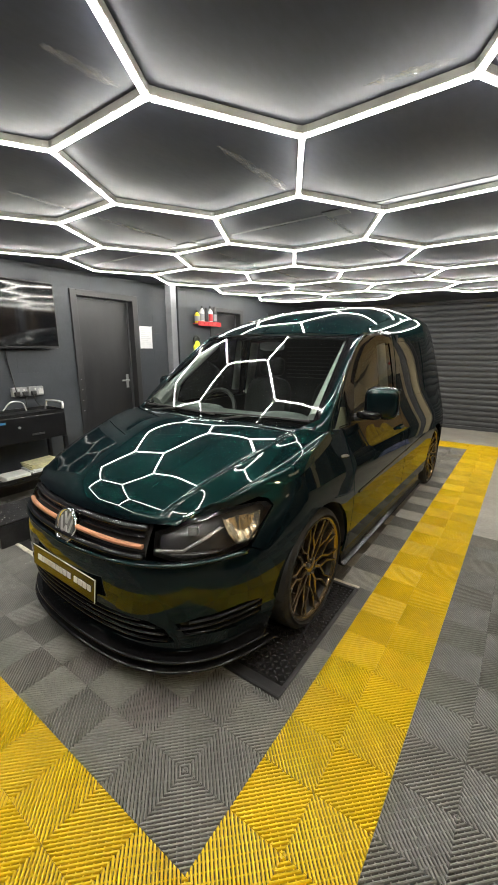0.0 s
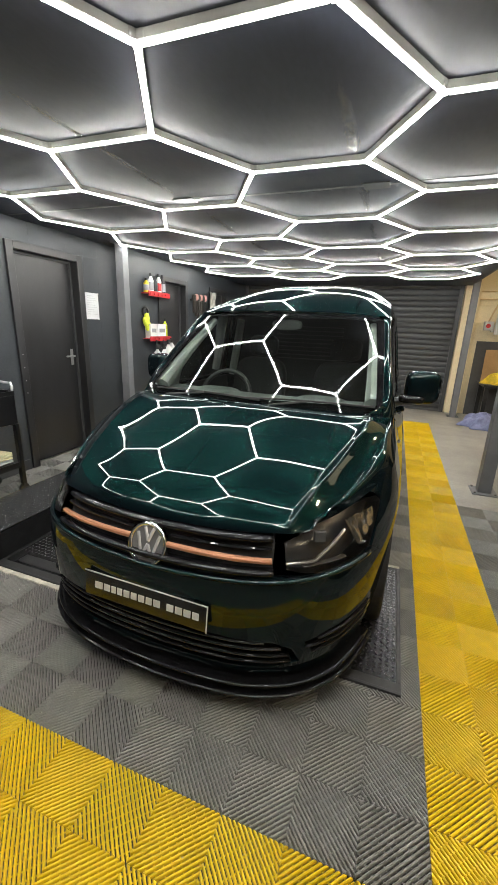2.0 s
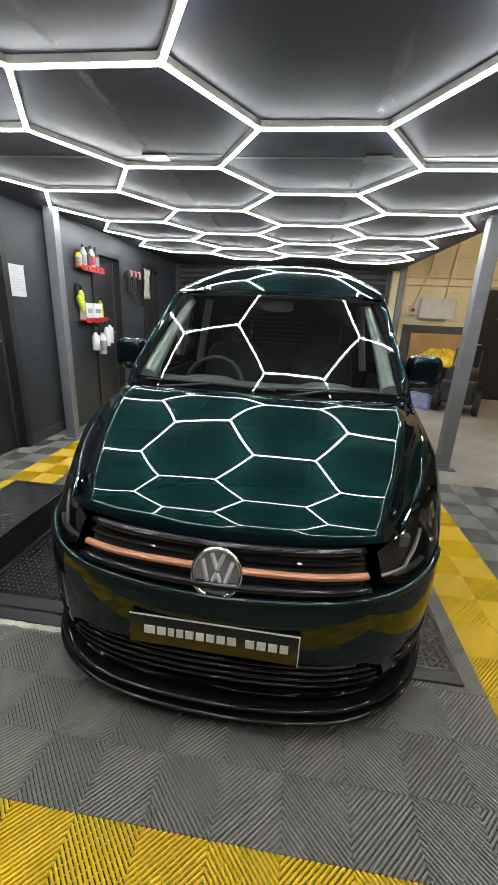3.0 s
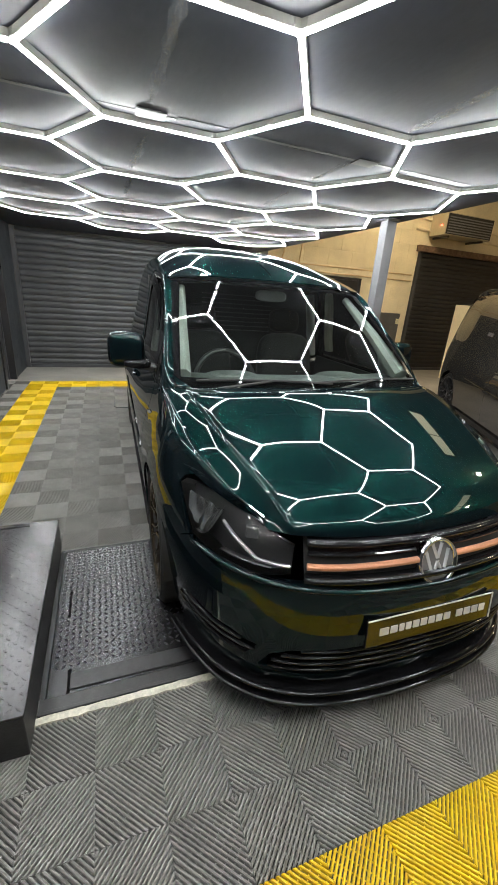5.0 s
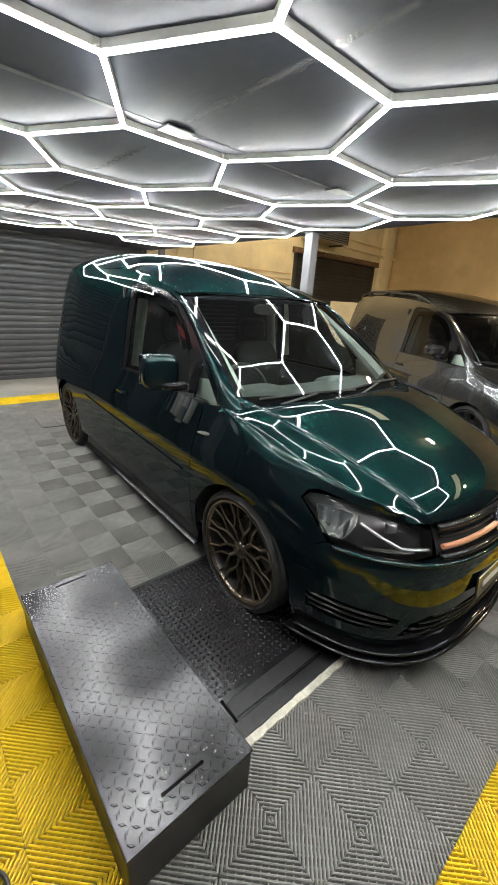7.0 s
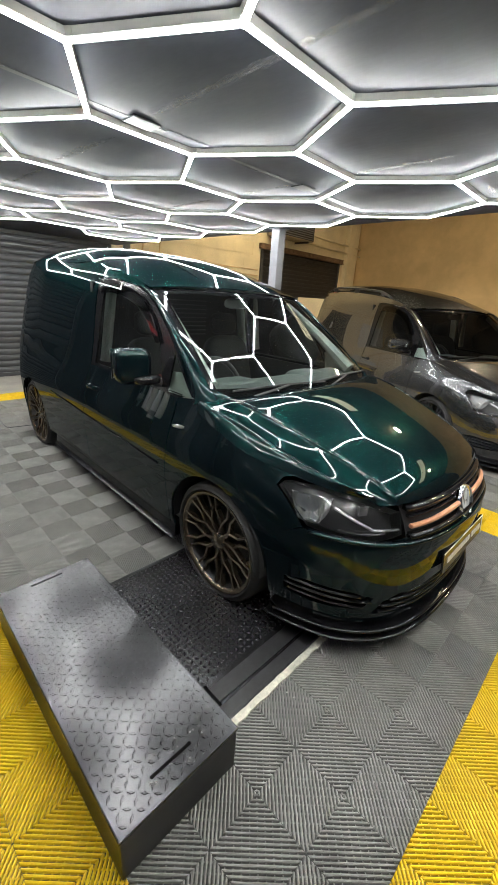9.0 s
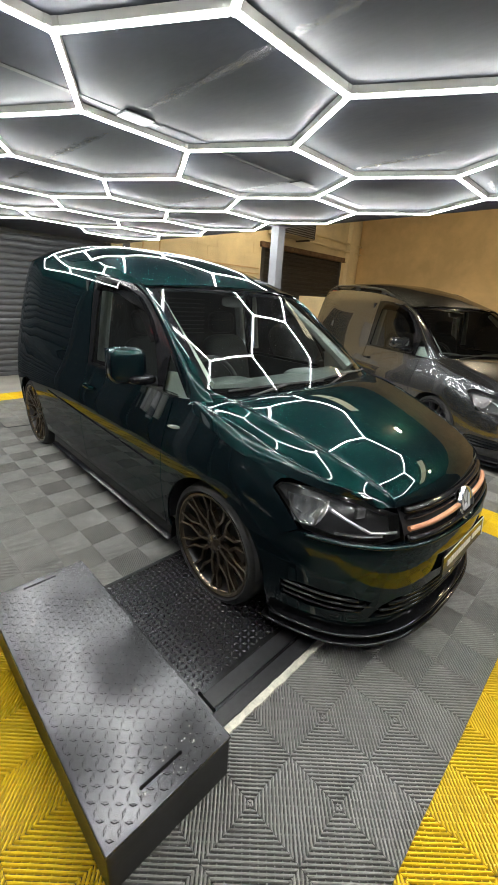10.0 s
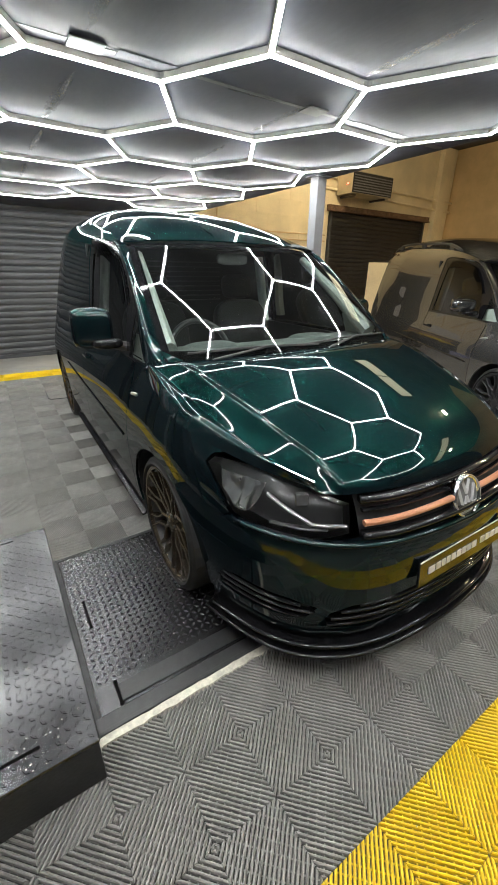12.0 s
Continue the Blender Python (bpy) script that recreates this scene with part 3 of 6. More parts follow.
def rect(w, h, b=.0):
    """Rectangle profile, centred, corners cut by b."""
    if not b:
        return [(-w / 2, -h / 2), (w / 2, -h / 2), (w / 2, h / 2), (-w / 2, h / 2)]
    return [(-w / 2 + b, -h / 2), (w / 2 - b, -h / 2), (w / 2, -h / 2 + b), (w / 2, h / 2 - b), (w / 2 - b, h / 2), (-w / 2 + b, h / 2), (-w / 2, h / 2 - b), (-w / 2, -h / 2 + b)]


def disc_profile(r):
    return [(r * math.cos(2 * math.pi * k / 8), r * math.sin(2 * math.pi * k / 8)) for k in range(8)]


def nose_path(s0, z0, s1, z1, out=0.0, n=16, mirror=False):
    """Points along the body from (s0, z0) to (s1, z1), pushed out by out."""
    pts = []
    for i in range(n + 1):
        t = i / n
        s, z = s0 + (s1 - s0) * t, z0 + (z1 - z0) * t
        p = body(s, z)
        a, b = plan_at(s - .01), plan_at(s + .01)
        d = Vector((b[1] - a[1], -(b[0] - a[0]), 0)).normalized()
        p = p + d * out
        pts.append(Vector((-p.x, p.y, p.z)) if mirror else p)
    return pts


def across(s1, z0, z1, out=0.0, n=14):
    """A path over the whole nose, from right to left, z0 at the middle and z1 at the ends."""
    L = nose_path(S_NOSE + .001, z0, s1, z1, out, n)
    return [Vector((-p.x, p.y, p.z)) for p in L[::-1]] + L[1:]


def revolve(profile, seg, axis="X"):
    """profile: (along the axis, radius)."""
    bm = bmesh.new()
    rows = []
    for k in range(seg):
        a = 2 * math.pi * k / seg
        rows.append([bm.verts.new((x, r * math.cos(a), r * math.sin(a))) for x, r in profile])
    for k in range(seg):
        for j in range(len(profile) - 1):
            bm.faces.new((rows[k][j], rows[(k + 1) % seg][j], rows[(k + 1) % seg][j + 1], rows[k][j + 1]))
    bmesh.ops.recalc_face_normals(bm, faces=bm.faces)
    return bm


def bar_between(bm, a, b, w0, w1, d0, d1):
    """A tapered bar from a to b in the wheel's plane; w across, d deep along x."""
    a, b = Vector(a), Vector(b)
    d = (b - a).normalized()
    side = Vector((1, 0, 0)).cross(d).normalized()
    rings = []
    for p, w, dp in ((a, w0, d0), (b, w1, d1)):
        rings.append([bm.verts.new(p + side * sx * w / 2 + Vector((sd, 0, 0))) for sx, sd in ((-1, -dp), (-.86, -.004), (-.30, 0), (.30, 0), (.86, -.004), (1, -dp))])
    for j in range(6):
        bm.faces.new((rings[0][j], rings[0][(j + 1) % 6], rings[1][(j + 1) % 6], rings[1][j]))
    bm.faces.new(rings[0][::-1])
    bm.faces.new(rings[1])


def wheel(van, x, y, rim_mat):
    """One wheel with its tyre, rim and brake disc; its face looks along +x, turned for the right side."""
    base = new("wheel")
    base.parent = van
    base.matrix_local = Matrix.Translation((x, y, .297)) @ (Matrix.Rotation(math.pi, 4, "Z") if x < 0 else Matrix())
    R, r = .326, .274
    t = [(-.19, r - .01), (-.195, r + .02), (-.20, R - .035), (-.19, R - .012), (-.17, R - .002), (-.10, R), (-.05, R), (-.022, R - .004), (-.006, R - .018), (.0, R - .04), (-.002, r + .022), (-.012, r + .004), (-.03, r - .005)]
    bm = revolve(t, 96)
    for v in bm.verts:
        if v.co.z < -.2925:
            v.co.z = -.2925
    tyre = part("tyre", bm, RUBBER, base, "low-profile black rubber tyre", True)
    bm = bmesh.new()
    for k in range(60):
        a = 2 * math.pi * k / 60
        m = Matrix.Rotation(a, 4, "X")
        if m.to_euler().x != 0 and abs(math.degrees(a) - 180) < 32:
            continue
        for x0, x1, sk in ((-.06, -.018, .012), (-.12, -.07, -.012), (-.175, -.13, .012)):
            q = [bm.verts.new(m @ Vector((xx, yy, R + dz))) for xx, yy, dz in ((x0, -.004 - sk, .0025), (x1, -.004 + sk, .0025 if x1 < -.02 else -.003), (x1, .012 + sk, .0025 if x1 < -.02 else -.003), (x0, .012 - sk, .0025))]
            bm.faces.new(q)
    part("tread", bm, RUBBER, tyre)
    rim = part("rim", revolve([(-.024, r - .018), (-.014, r - .013), (-.008, r - .007), (-.006, r + .003), (-.012, r + .008), (-.026, r + .003)], 96), rim_mat, base, "bronze alloy rim with forked spokes", True)
    part("barrel", revolve([(-.19, r - .004), (-.17, r - .02), (-.06, r - .028), (-.03, r - .022), (-.024, r - .018)], 96), DARK_RIM, rim, "", True)
    bm = bmesh.new()
    for k in range(10):
        a = 2 * math.pi * (k + .25) / 10

        def at(rad, ang, xx):
            return (xx, rad * math.cos(a + ang), rad * math.sin(a + ang))
        w = 1 if k % 2 else -1
        bar_between(bm, at(.030, 0, -.040), at(.118, .03 * w, -.032), .028, .020, .03, .03)
        bar_between(bm, at(.114, .035 * w, -.032), at(.186, .235, -.024), .018, .016, .03, .03)
        bar_between(bm, at(.114, .035 * w, -.032), at(.186, -.235, -.024), .018, .016, .03, .03)
        bar_between(bm, at(.182, .235, -.024), at(.262, .20, -.011), .016, .014, .03, .03)
        bar_between(bm, at(.182, -.235, -.024), at(.262, -.20, -.011), .016, .014, .03, .03)
    bmesh.ops.recalc_face_normals(bm, faces=bm.faces)
    part("spokes", bm, rim_mat, rim)
    part("hub_cap", revolve([(-.07, .05), (-.042, .048), (-.030, .036), (-.028, .0)], 32), rim_mat, rim, "", True)
    for k in range(5):
        a = 2 * math.pi * k / 5
        bm = revolve([(-.045, .008), (-.030, .008), (-.029, .0)], 8)
        bm.transform(Matrix.Translation((0, .042 * math.cos(a), .042 * math.sin(a))))
        part("bolt", bm, BLACK_TRIM, rim)
    part("brake_disc", revolve([(-.10, .02), (-.10, .165), (-.12, .165), (-.12, .02)], 48), STEEL_DARK, base, "grey steel brake disc")
    return base


def arc(cx, cz, r, a0, a1, n=18):
    return [(cx + r * math.cos(radians(a0 + (a1 - a0) * k / n)), cz + r * math.sin(radians(a0 + (a1 - a0) * k / n))) for k in range(n + 1)]


def ball_bm(rx, ry, rz, e=.5, nu=28, nv=16):
    """A rounded box: superellipsoid."""
    def p(c, k):
        return math.copysign(abs(c) ** k, c)
    bm = bmesh.new()
    rows = []
    for i in range(nv + 1):
        a = -math.pi / 2 + math.pi * i / nv
        rows.append([bm.verts.new((rx * p(math.cos(a), e) * p(math.cos(2 * math.pi * j / nu), e), ry * p(math.cos(a), e) * p(math.sin(2 * math.pi * j / nu), e), rz * p(math.sin(a), e))) for j in range(nu)])
    for i in range(nv):
        for j in range(nu):
            bm.faces.new((rows[i][j], rows[i][(j + 1) % nu], rows[i + 1][(j + 1) % nu], rows[i + 1][j]))
    bmesh.ops.remove_doubles(bm, verts=bm.verts, dist=1e-5)
    bmesh.ops.recalc_face_normals(bm, faces=bm.faces)
    return bm


def placed(bm, m):
    bm.transform(m)
    return bm


ARCH_F, ARCH_R, ARCH_RAD = .025, 2.79, .352
SLAT = [(-.018, -.012), (.006, -.013), (.013, -.010), (.017, -.004), (.0175, .003), (.014, .009), (.006, .012), (-.018, .012)]
LIP = [(-.042, -.006), (.030, -.007), (.038, -.005), (.0425, 0), (.038, .005), (.030, .007), (-.042, .008)]


def build_van(place, paint, rim_mat, bar_mat, label, show_plate, rails, bumper_mat):
    """A compact panel van with its nose along -y."""
    van = new("van")
    van.matrix_world = place
    tagged(van, label, "van")

    # bonnet, wings and nose
    h = both(hood)
    panel("bonnet", h, [(-2, .005), (-1, .0), (0, .0), (1, .0), (2, .005), (2, .5), (2, .985), (1, 1), (0, 1), (-1, 1), (-2, .985), (-2, .5)], paint, van, step=.04, depth=.014, scale=(.45, 1))
    for flip in (False, True):
        panel("wing_shoulder", wing_top, [(.03, .02), (1, .02), (1, .5), (1, 1), (.03, 1), (.03, .5)], paint, van, step=.035, flip=flip, depth=.008, scale=(.1, 1))
        top = [(s, top_line(s)) for s in np.linspace(-.40, .40, 14)]
        wing = top + [(.415, .75), (.418, .5), (.405, .215)] + arc(ARCH_F, .306, ARCH_RAD, -13, 195, 26) + [(-.365, .46), (-.40, .56), (-.49, .614), (-.408, .70), (-.340, .757), (-.36, .790)]
        panel("front_wing", body, wing, paint, van, flip=flip, step=.03)
        # bumper half: nose middle to wheel arch
    s3, s5, s62, s74, s80 = s_of_x(.485), s_of_x(.50), s_of_x(.60), s_of_x(.74), s_of_x(.81)

    def nose(s, z):
        p = body(S_NOSE + abs(s - S_NOSE), z)
        return Vector((-p.x, p.y, p.z)) if s < S_NOSE else p
    c = S_NOSE

    def sym(half):
        return half + [(2 * c - s, z) for s, z in half[::-1]]
    outer = sym([(c, .17), (s62, .17), (s74, .175), (-.36, .20), (-.342, .36), (-.365, .46), (-.40, .56), (-.488, .606), (-.63, .592), (-.785, .588), (-.86, .598), (s3, .602), (s_of_x(.25), .582), (c, .575)])
    low = sym([(c, .205), (s_of_x(.45), .207), (s_of_x(.60), .225), (s_of_x(.565), .30), (s_of_x(.50), .335), (s_of_x(.25), .352), (c, .355)])
    fog = [(s_of_x(.605), .325), (s_of_x(.64), .258), (s_of_x(.77), .245), (s_of_x(.815), .265), (s_of_x(.815), .34), (s_of_x(.785), .362), (s_of_x(.68), .352)]
    fog_r = [(2 * c - s, z) for s, z in fog]
    panel("bumper", nose, outer, bumper_mat, van, holes=[low, fog, fog_r], step=.03, depth=.03)
    panel("intake", nose, sym([(c, .19), (s_of_x(.62), .21), (s_of_x(.52), .36), (c, .37)]), BLACK_MATT, van, lift=-.05, depth=0)
    for k, z in enumerate((.232, .266, .300, .330)):
        x = (.57, .56, .53, .47)[k]
        sweep("intake_slat", across(s_of_x(x), z + .004, z, -.012), [(-.015, -.005), (.010, -.006), (.015, -.003), (.0165, 0), (.015, .003), (.010, .006), (-.015, .005)], BLACK_GLOSS, van, smooth=True)
    for sgn in (1, -1):
        mir = sgn < 0
        panel("fog_recess", nose, [((2 * c - s) if mir else s, z) for s, z in [(fog[0][0] - .02, .33), (fog[1][0], .245), (fog[3][0] + .02, .24), (fog[4][0] + .02, .36), (fog[5][0], .38), (fog[6][0], .37)]], BLACK_MATT, van, lift=-.035, depth=0)
        for z, x0, x1 in ((.272, .635, .81), (.302, .61, .815), (.332, .65, .81)):
            sweep("fog_slat", nose_path(s_of_x(x0), z - .004, s_of_x(x1), z + .010, -.006, 10, mir), [(-.012, -.005), (.008, -.006), (.012, -.003), (.0135, 0), (.012, .003), (.008, .006), (-.012, .005)] if not mir else [(.012, -.005), (-.008, -.006), (-.012, -.003), (-.0135, 0), (-.012, .003), (-.008, .006), (.012, .005)], BLACK_GLOSS, van, smooth=True)
    # painted ledge on top of the bumper
    sweep("bumper_ledge", across(-.52, .572, .600, .004, 24), [(-.014, -.008), (.004, -.008), (.009, -.002), (.009, .003), (.004, .008), (-.014, .010)], bumper_mat, van, smooth=True)
    # splitter in two lips
    sweep("splitter", across(-.36, .086, .098, .016, 20), LIP, BLACK_GLOSS, van, label="gloss black lip spoiler", smooth=True)
    sweep("lower_lip", across(-.40, .128, .135, -.002, 20), LIP, BLACK_GLOSS, van, smooth=True)
    panel("valance", nose, sym([(c, .10), (s74, .10), (-.36, .11), (-.36, .185), (c, .185)]), BLACK_GLOSS, van, lift=-.008, depth=0)
    # grille
    panel("grille_back", nose, sym([(c, .565), (s_of_x(.25), .572), (s3, .59), (s_of_x(.505), .745), (c, .745)]), BLACK_MATT, van, lift=-.035, depth=0)
    sweep("grille_slat", across(s_of_x(.49), .712, .715, -.012), SLAT, BLACK_GLOSS, van, smooth=True)
    sweep("grille_slat", across(s_of_x(.49), .606, .612, -.008), SLAT, BLACK_GLOSS, van, smooth=True)
    for mir in (False, True):
        sweep("grille_bar", nose_path(s_of_x(.082), .656, s_of_x(.485), .652, -.004, 12, mir), rect(.022, .019, .005), bar_mat, van, label="copper-coloured grille bar" if show_plate else "")
        sweep("grille_slat", nose_path(s_of_x(.082), .682, s_of_x(.485), .684, -.018, 12, mir), rect(.02, .012, .004), BLACK_GLOSS, van)
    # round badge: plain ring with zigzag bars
    tilt = Matrix.Translation((0, -.868, .640)) @ Matrix.Rotation(radians(-18), 4, "X") @ Matrix.Rotation(radians(-90), 4, "Z")
    badge = part("badge", placed(revolve([(-.01, .0), (.004, .0), (.004, .068), (-.01, .07)], 48), tilt), LAMP_GREY, van, "round chrome badge")
    part("badge_ring", placed(revolve([(-.01, .068), (.006, .068), (.014, .074), (.014, .080), (.004, .084), (-.012, .084)], 64), tilt), CHROME, badge, "", True)
    for (y0, z0), (y1, z1) in (((-.048, .040), (-.022, -.050)), ((-.022, -.050), (0, .0)), ((0, .0), (.022, -.050)), ((.022, -.050), (.048, .040)), ((-.020, .062), (0, .012)), ((0, .012), (.020, .062))):
        bm = bmesh.new()
        bar_between(bm, (.010, y0, z0), (.010, y1, z1), .015, .015, .012, .012)
        bmesh.ops.recalc_face_normals(bm, faces=bm.faces)
        part("badge_bar", placed(bm, tilt), CHROME_SOFT, badge)
    # headlamps
    hp = [(-.935, .712), (-.932, .626), (-.86, .610), (-.785, .600), (-.63, .604), (-.51, .620), (-.42, .70), (-.350, .757), (-.37, .780), (-.41, .784), (-.55, .778), (-.77, .752)]
    for flip in (False, True):
        lamp = panel("headlamp", body, hp, LAMP_BLACK, van, flip=flip, lift=-.075, depth=-.07, label="clear headlamp with smoked housing")
        panel("lens", body, hp, LENS, lamp, flip=flip, lift=-.002, depth=0)
        # daytime strip: a flat run, then a rise to the reflector
        a = nose_path(-.928, .636, -.80, .634, -.022, 8, flip)
        b = nose_path(-.80, .634, -.61, .702, -.026, 8, flip)
        sweep("light_strip", a + b[1:], rect(.012, .012, .003), CHROME_SOFT, lamp)
        sweep("light_strip", nose_path(-.86, .620, -.64, .614, -.03, 8, flip), rect(.02, .006, .002), LAMP_GREY, lamp)
        pos = body(-.505, .715)

        def bowl(sv, zv, s0=-.505):
            ds, dz = (sv - s0) / .085, (zv - .715) / .06
            r2 = max(abs(ds), abs(dz)) ** 2
            facet = .007 * abs(math.sin(ds * 5.5 + .4)) + .004 * abs(math.sin(dz * 4))
            p = body(sv, zv)
            a_, b_ = plan_at(sv - .01), plan_at(sv + .01)
            nn = Vector((b_[1] - a_[1], -(b_[0] - a_[0]), .25)).normalized()
            return p - nn * (.014 + .040 * max(0, 1 - r2) + facet)
        s0 = -.505
        panel("reflector", bowl, [(s0 - .085, .712), (s0 - .035, .664), (s0 + .03, .672), (s0 + .075, .72), (s0 + .095, .762), (s0 - .02, .766), (s0 - .09, .757)], CHROME_FACET if show_plate else LAMP_GREY, lamp, flip=flip, step=.012, depth=0, label="faceted chrome reflector")
        bm = ball_bm(.012, .012, .012, 1, 12, 8)
        bm.transform(Matrix.Translation(pos + Vector((-.03, .03, .004))))
        if flip:
            bm.transform(Matrix.Diagonal((-1, 1, 1, 1)))
        part("bulb", bm, LAMP_GREY, lamp, "", True)
        pos = body(-.76, .700)
        bm = box_bm(-.022, .022, -.01, .01, -.022, .022, .004)
        bm.transform(Matrix.Translation(pos + Vector((-.02, .03, 0))) @ Matrix.Rotation(radians(-35 + 60), 4, "Z"))
        if flip:
            bm.transform(Matrix.Diagonal((-1, 1, 1, 1)))
            bmesh.ops.reverse_faces(bm, faces=bm.faces)
        part("projector", bm, LAMP_GREY, lamp)
    # plate
    if show_plate:
        m = Matrix.Translation((0, -.912, .428)) @ Matrix.Rotation(radians(-7), 4, "X")
        plate = part("number_plate", placed(box_bm(-.275, .275, -.006, .004, -.053, .053, .002), m), PLATE, van, "black plate with silver edge and pale bars")
        for x0, x1, z0, z1 in ((-.275, .275, .049, .053), (.2715, .275, -.053, .049)):
            part("plate_edge", placed(box_bm(x0, x1, -.009, -.006, z0, z1), m), SILVER, plate)
        x = -.225
        for w in (.044, .036, .028, .03, .034, .034, .034, .034, .036, 0, .036, .036, .036, .034):
            if not w:
                x += .022
                continue
            part("plate_bar", placed(box_bm(x, x + w - .008, -.009, -.0062, -.0135, .0135), m), SILVER, plate)
            x += w
    else:
        m = Matrix.Translation((0, -.912, .428)) @ Matrix.Rotation(radians(-7), 4, "X")
        part("number_plate", placed(box_bm(-.275, .275, -.006, .004, -.053, .053, .002), m), PLATE_PALE, van)
    # windscreen, scuttle, roof
    sc = both(screen)
    panel("windscreen", sc, [(-.965, -.03), (0, -.05), (.965, -.03), (.955, .5), (.94, .97), (0, .975), (-.94, .97), (-.955, .5)], GLASS, van, step=.05, depth=0, scale=(.7, .9), label="large raked windscreen glass")
    panel("screen_edge", sc, [(-1, -.04), (0, -.06), (1, -.04), (1, .5), (1, 1), (0, 1), (-1, 1), (-1, .5)], BLACK_GLOSS, van, holes=[[(-.955, .045), (0, .03), (.955, .045), (.945, .5), (.925, .945), (.55, .95), (0, .93), (-.55, .95), (-.925, .945), (-.945, .5)]], step=.05, lift=-.004, depth=0, scale=(.7, .9))

    def scuttle(u, v):
        a, b = h(u, .995), sc(u if abs(u) < 1 else math.copysign(1, u), -.06)
        p = a.lerp(b, v)
        p.z -= .02 + .02 * math.sin(math.pi * v)
        return p
    panel("scuttle", scuttle, [(-1.02, 0), (0, 0), (1.02, 0), (1.02, 1.1), (0, 1.1), (-1.02, 1.1)], BLACK_MATT, van, step=.05, depth=0, lift=-.006, scale=(.7, .1))
    for x0, x1, v in ((-.62, .08, .005), (-.02, .68, .012)):
        pts = [sc(x0 / .72 + (x1 - x0) / .72 * k / 8, v + .02 * math.sin(math.pi * k / 8)) + Vector((0, -.008, .011)) for k in range(9)]
        wiper = sweep("wiper", pts, rect(.010, .010, .003), BLACK_MATT, van)
        q = [sc((x0 + .36) / .72, v) + Vector((0, -.012, .022)), sc((x0 + .12) / .72, -.04) + Vector((0, -.01, .012)), sc((x0 + .02) / .72, -.06) + Vector((0, -.01, .0))]
        sweep("wiper_arm", q, rect(.016, .010, .004), BLACK_MATT, wiper)
    rf = both(roof)
    panel("roof", rf, [(-1, 0), (0, 0), (1, 0), (1, .25), (1, .5), (1, .75), (1, 1), (0, 1), (-1, 1), (-1, .75), (-1, .5), (-1, .25)], paint, van, step=.032, depth=.006, scale=(.65, 2.7))
    corner = [hood(.96, .992), hood(2, .97), body(.25, .985), screen(1, .03)]

    def cowl_corner(u, v):
        a, b, c4, d = corner
        return a.lerp(b, u).lerp(d.lerp(c4, u), v)
    for flip in (False, True):
        panel("cowl_corner", cowl_corner, [(-.1, -.1), (1.1, -.1), (1.1, 1.12), (-.1, 1.12)], paint, van, flip=flip, step=.06, depth=.01, lift=.001)
        panel("windscreen_pillar", pillar, [(0, -.07), (1, -.07), (1, .5), (1, 1), (0, 1), (0, .5)], paint, van, flip=flip, step=.03, depth=.006, scale=(.14, .9))
        # sides
        belt = .985
        door_low = [(.415, .975), (.6, belt), (1.0, belt), (1.515, belt), (1.52, .6), (1.515, .235), (.412, .235), (.424, .5), (.421, .75)]
        door = panel("front_door", body, door_low, paint, van, flip=flip)
        fr_out = [(.278, 1.004), (.50, 1.195), (.60, 1.280), (.70, 1.360), (.80, 1.436), (.88, 1.484), (1.00, 1.530), (1.25, 1.564), (1.45, 1.576), (1.512, 1.565), (1.515, belt), (1.0, belt), (.6, belt), (.42, .976), (.39, .988)]
        win = [(.575, 1.005), (1.455, 1.005), (1.44, 1.25), (1.412, 1.495), (1.38, 1.525), (1.25, 1.533), (1.09, 1.510), (.92, 1.452), (.79, 1.352), (.69, 1.242), (.61, 1.09)]
        quarter = [(.287, .997), (.518, .991), (.522, 1.196)]
        panel("window_frame", body, fr_out, FRAME_FILM, door, holes=[win, quarter], flip=flip, lift=-.002)
        panel("window_glass", body, win, GLASS if show_plate else DARK_GLASS, door, flip=flip, lift=-.008, depth=0)
        panel("quarter_glass", body, quarter, GLASS, door, flip=flip, lift=-.004, depth=0, step=.02)
        panel("wing_corner", body, [(.235, .94), (.41, .955), (.412, .974), (.39, .985), (.275, 1.001), (.24, .984)], paint, van, flip=flip, step=.03, depth=.004)
        # pale sheet added close behind the quarter glass to brighten it
        panel("quarter_brightener", body, [(.31, .985), (.56, .98), (.56, 1.10), (.45, 1.11)], TRIM_LIGHT, door, flip=flip, lift=-.035, depth=.006)
        panel("cant_rail", body, [(.90, 1.495), (1.00, 1.536), (1.25, 1.570), (1.45, 1.582), (1.52, 1.570), (1.525, gutter(1.525)), (1.25, gutter(1.25)), (1.05, gutter(1.05)), (.93, gutter(.93))], paint, van, flip=flip, step=.03, depth=.006)
        defl = [(1.43, 1.47), (1.405, 1.540), (1.26, 1.545), (1.09, 1.521), (.905, 1.462), (.775, 1.362), (.665, 1.237), (.705, 1.222), (.82, 1.332), (.95, 1.417), (1.10, 1.462), (1.27, 1.480)]
        panel("wind_deflector", body, defl, SMOKED, door, flip=flip, lift=.014, depth=.004)
        low_rear = [(1.523, belt), (1.525, .6), (1.521, .235), (2.30, .235)] + arc(ARCH_R, .306, ARCH_RAD, 194, -13, 26) + [(3.19, .22), (3.24, .22), (3.24, belt)]
        glazed = not flip
        w2 = [(1.60, 1.03), (2.45, 1.03), (2.42, 1.30), (2.35, 1.50), (1.66, 1.50), (1.63, 1.30)]
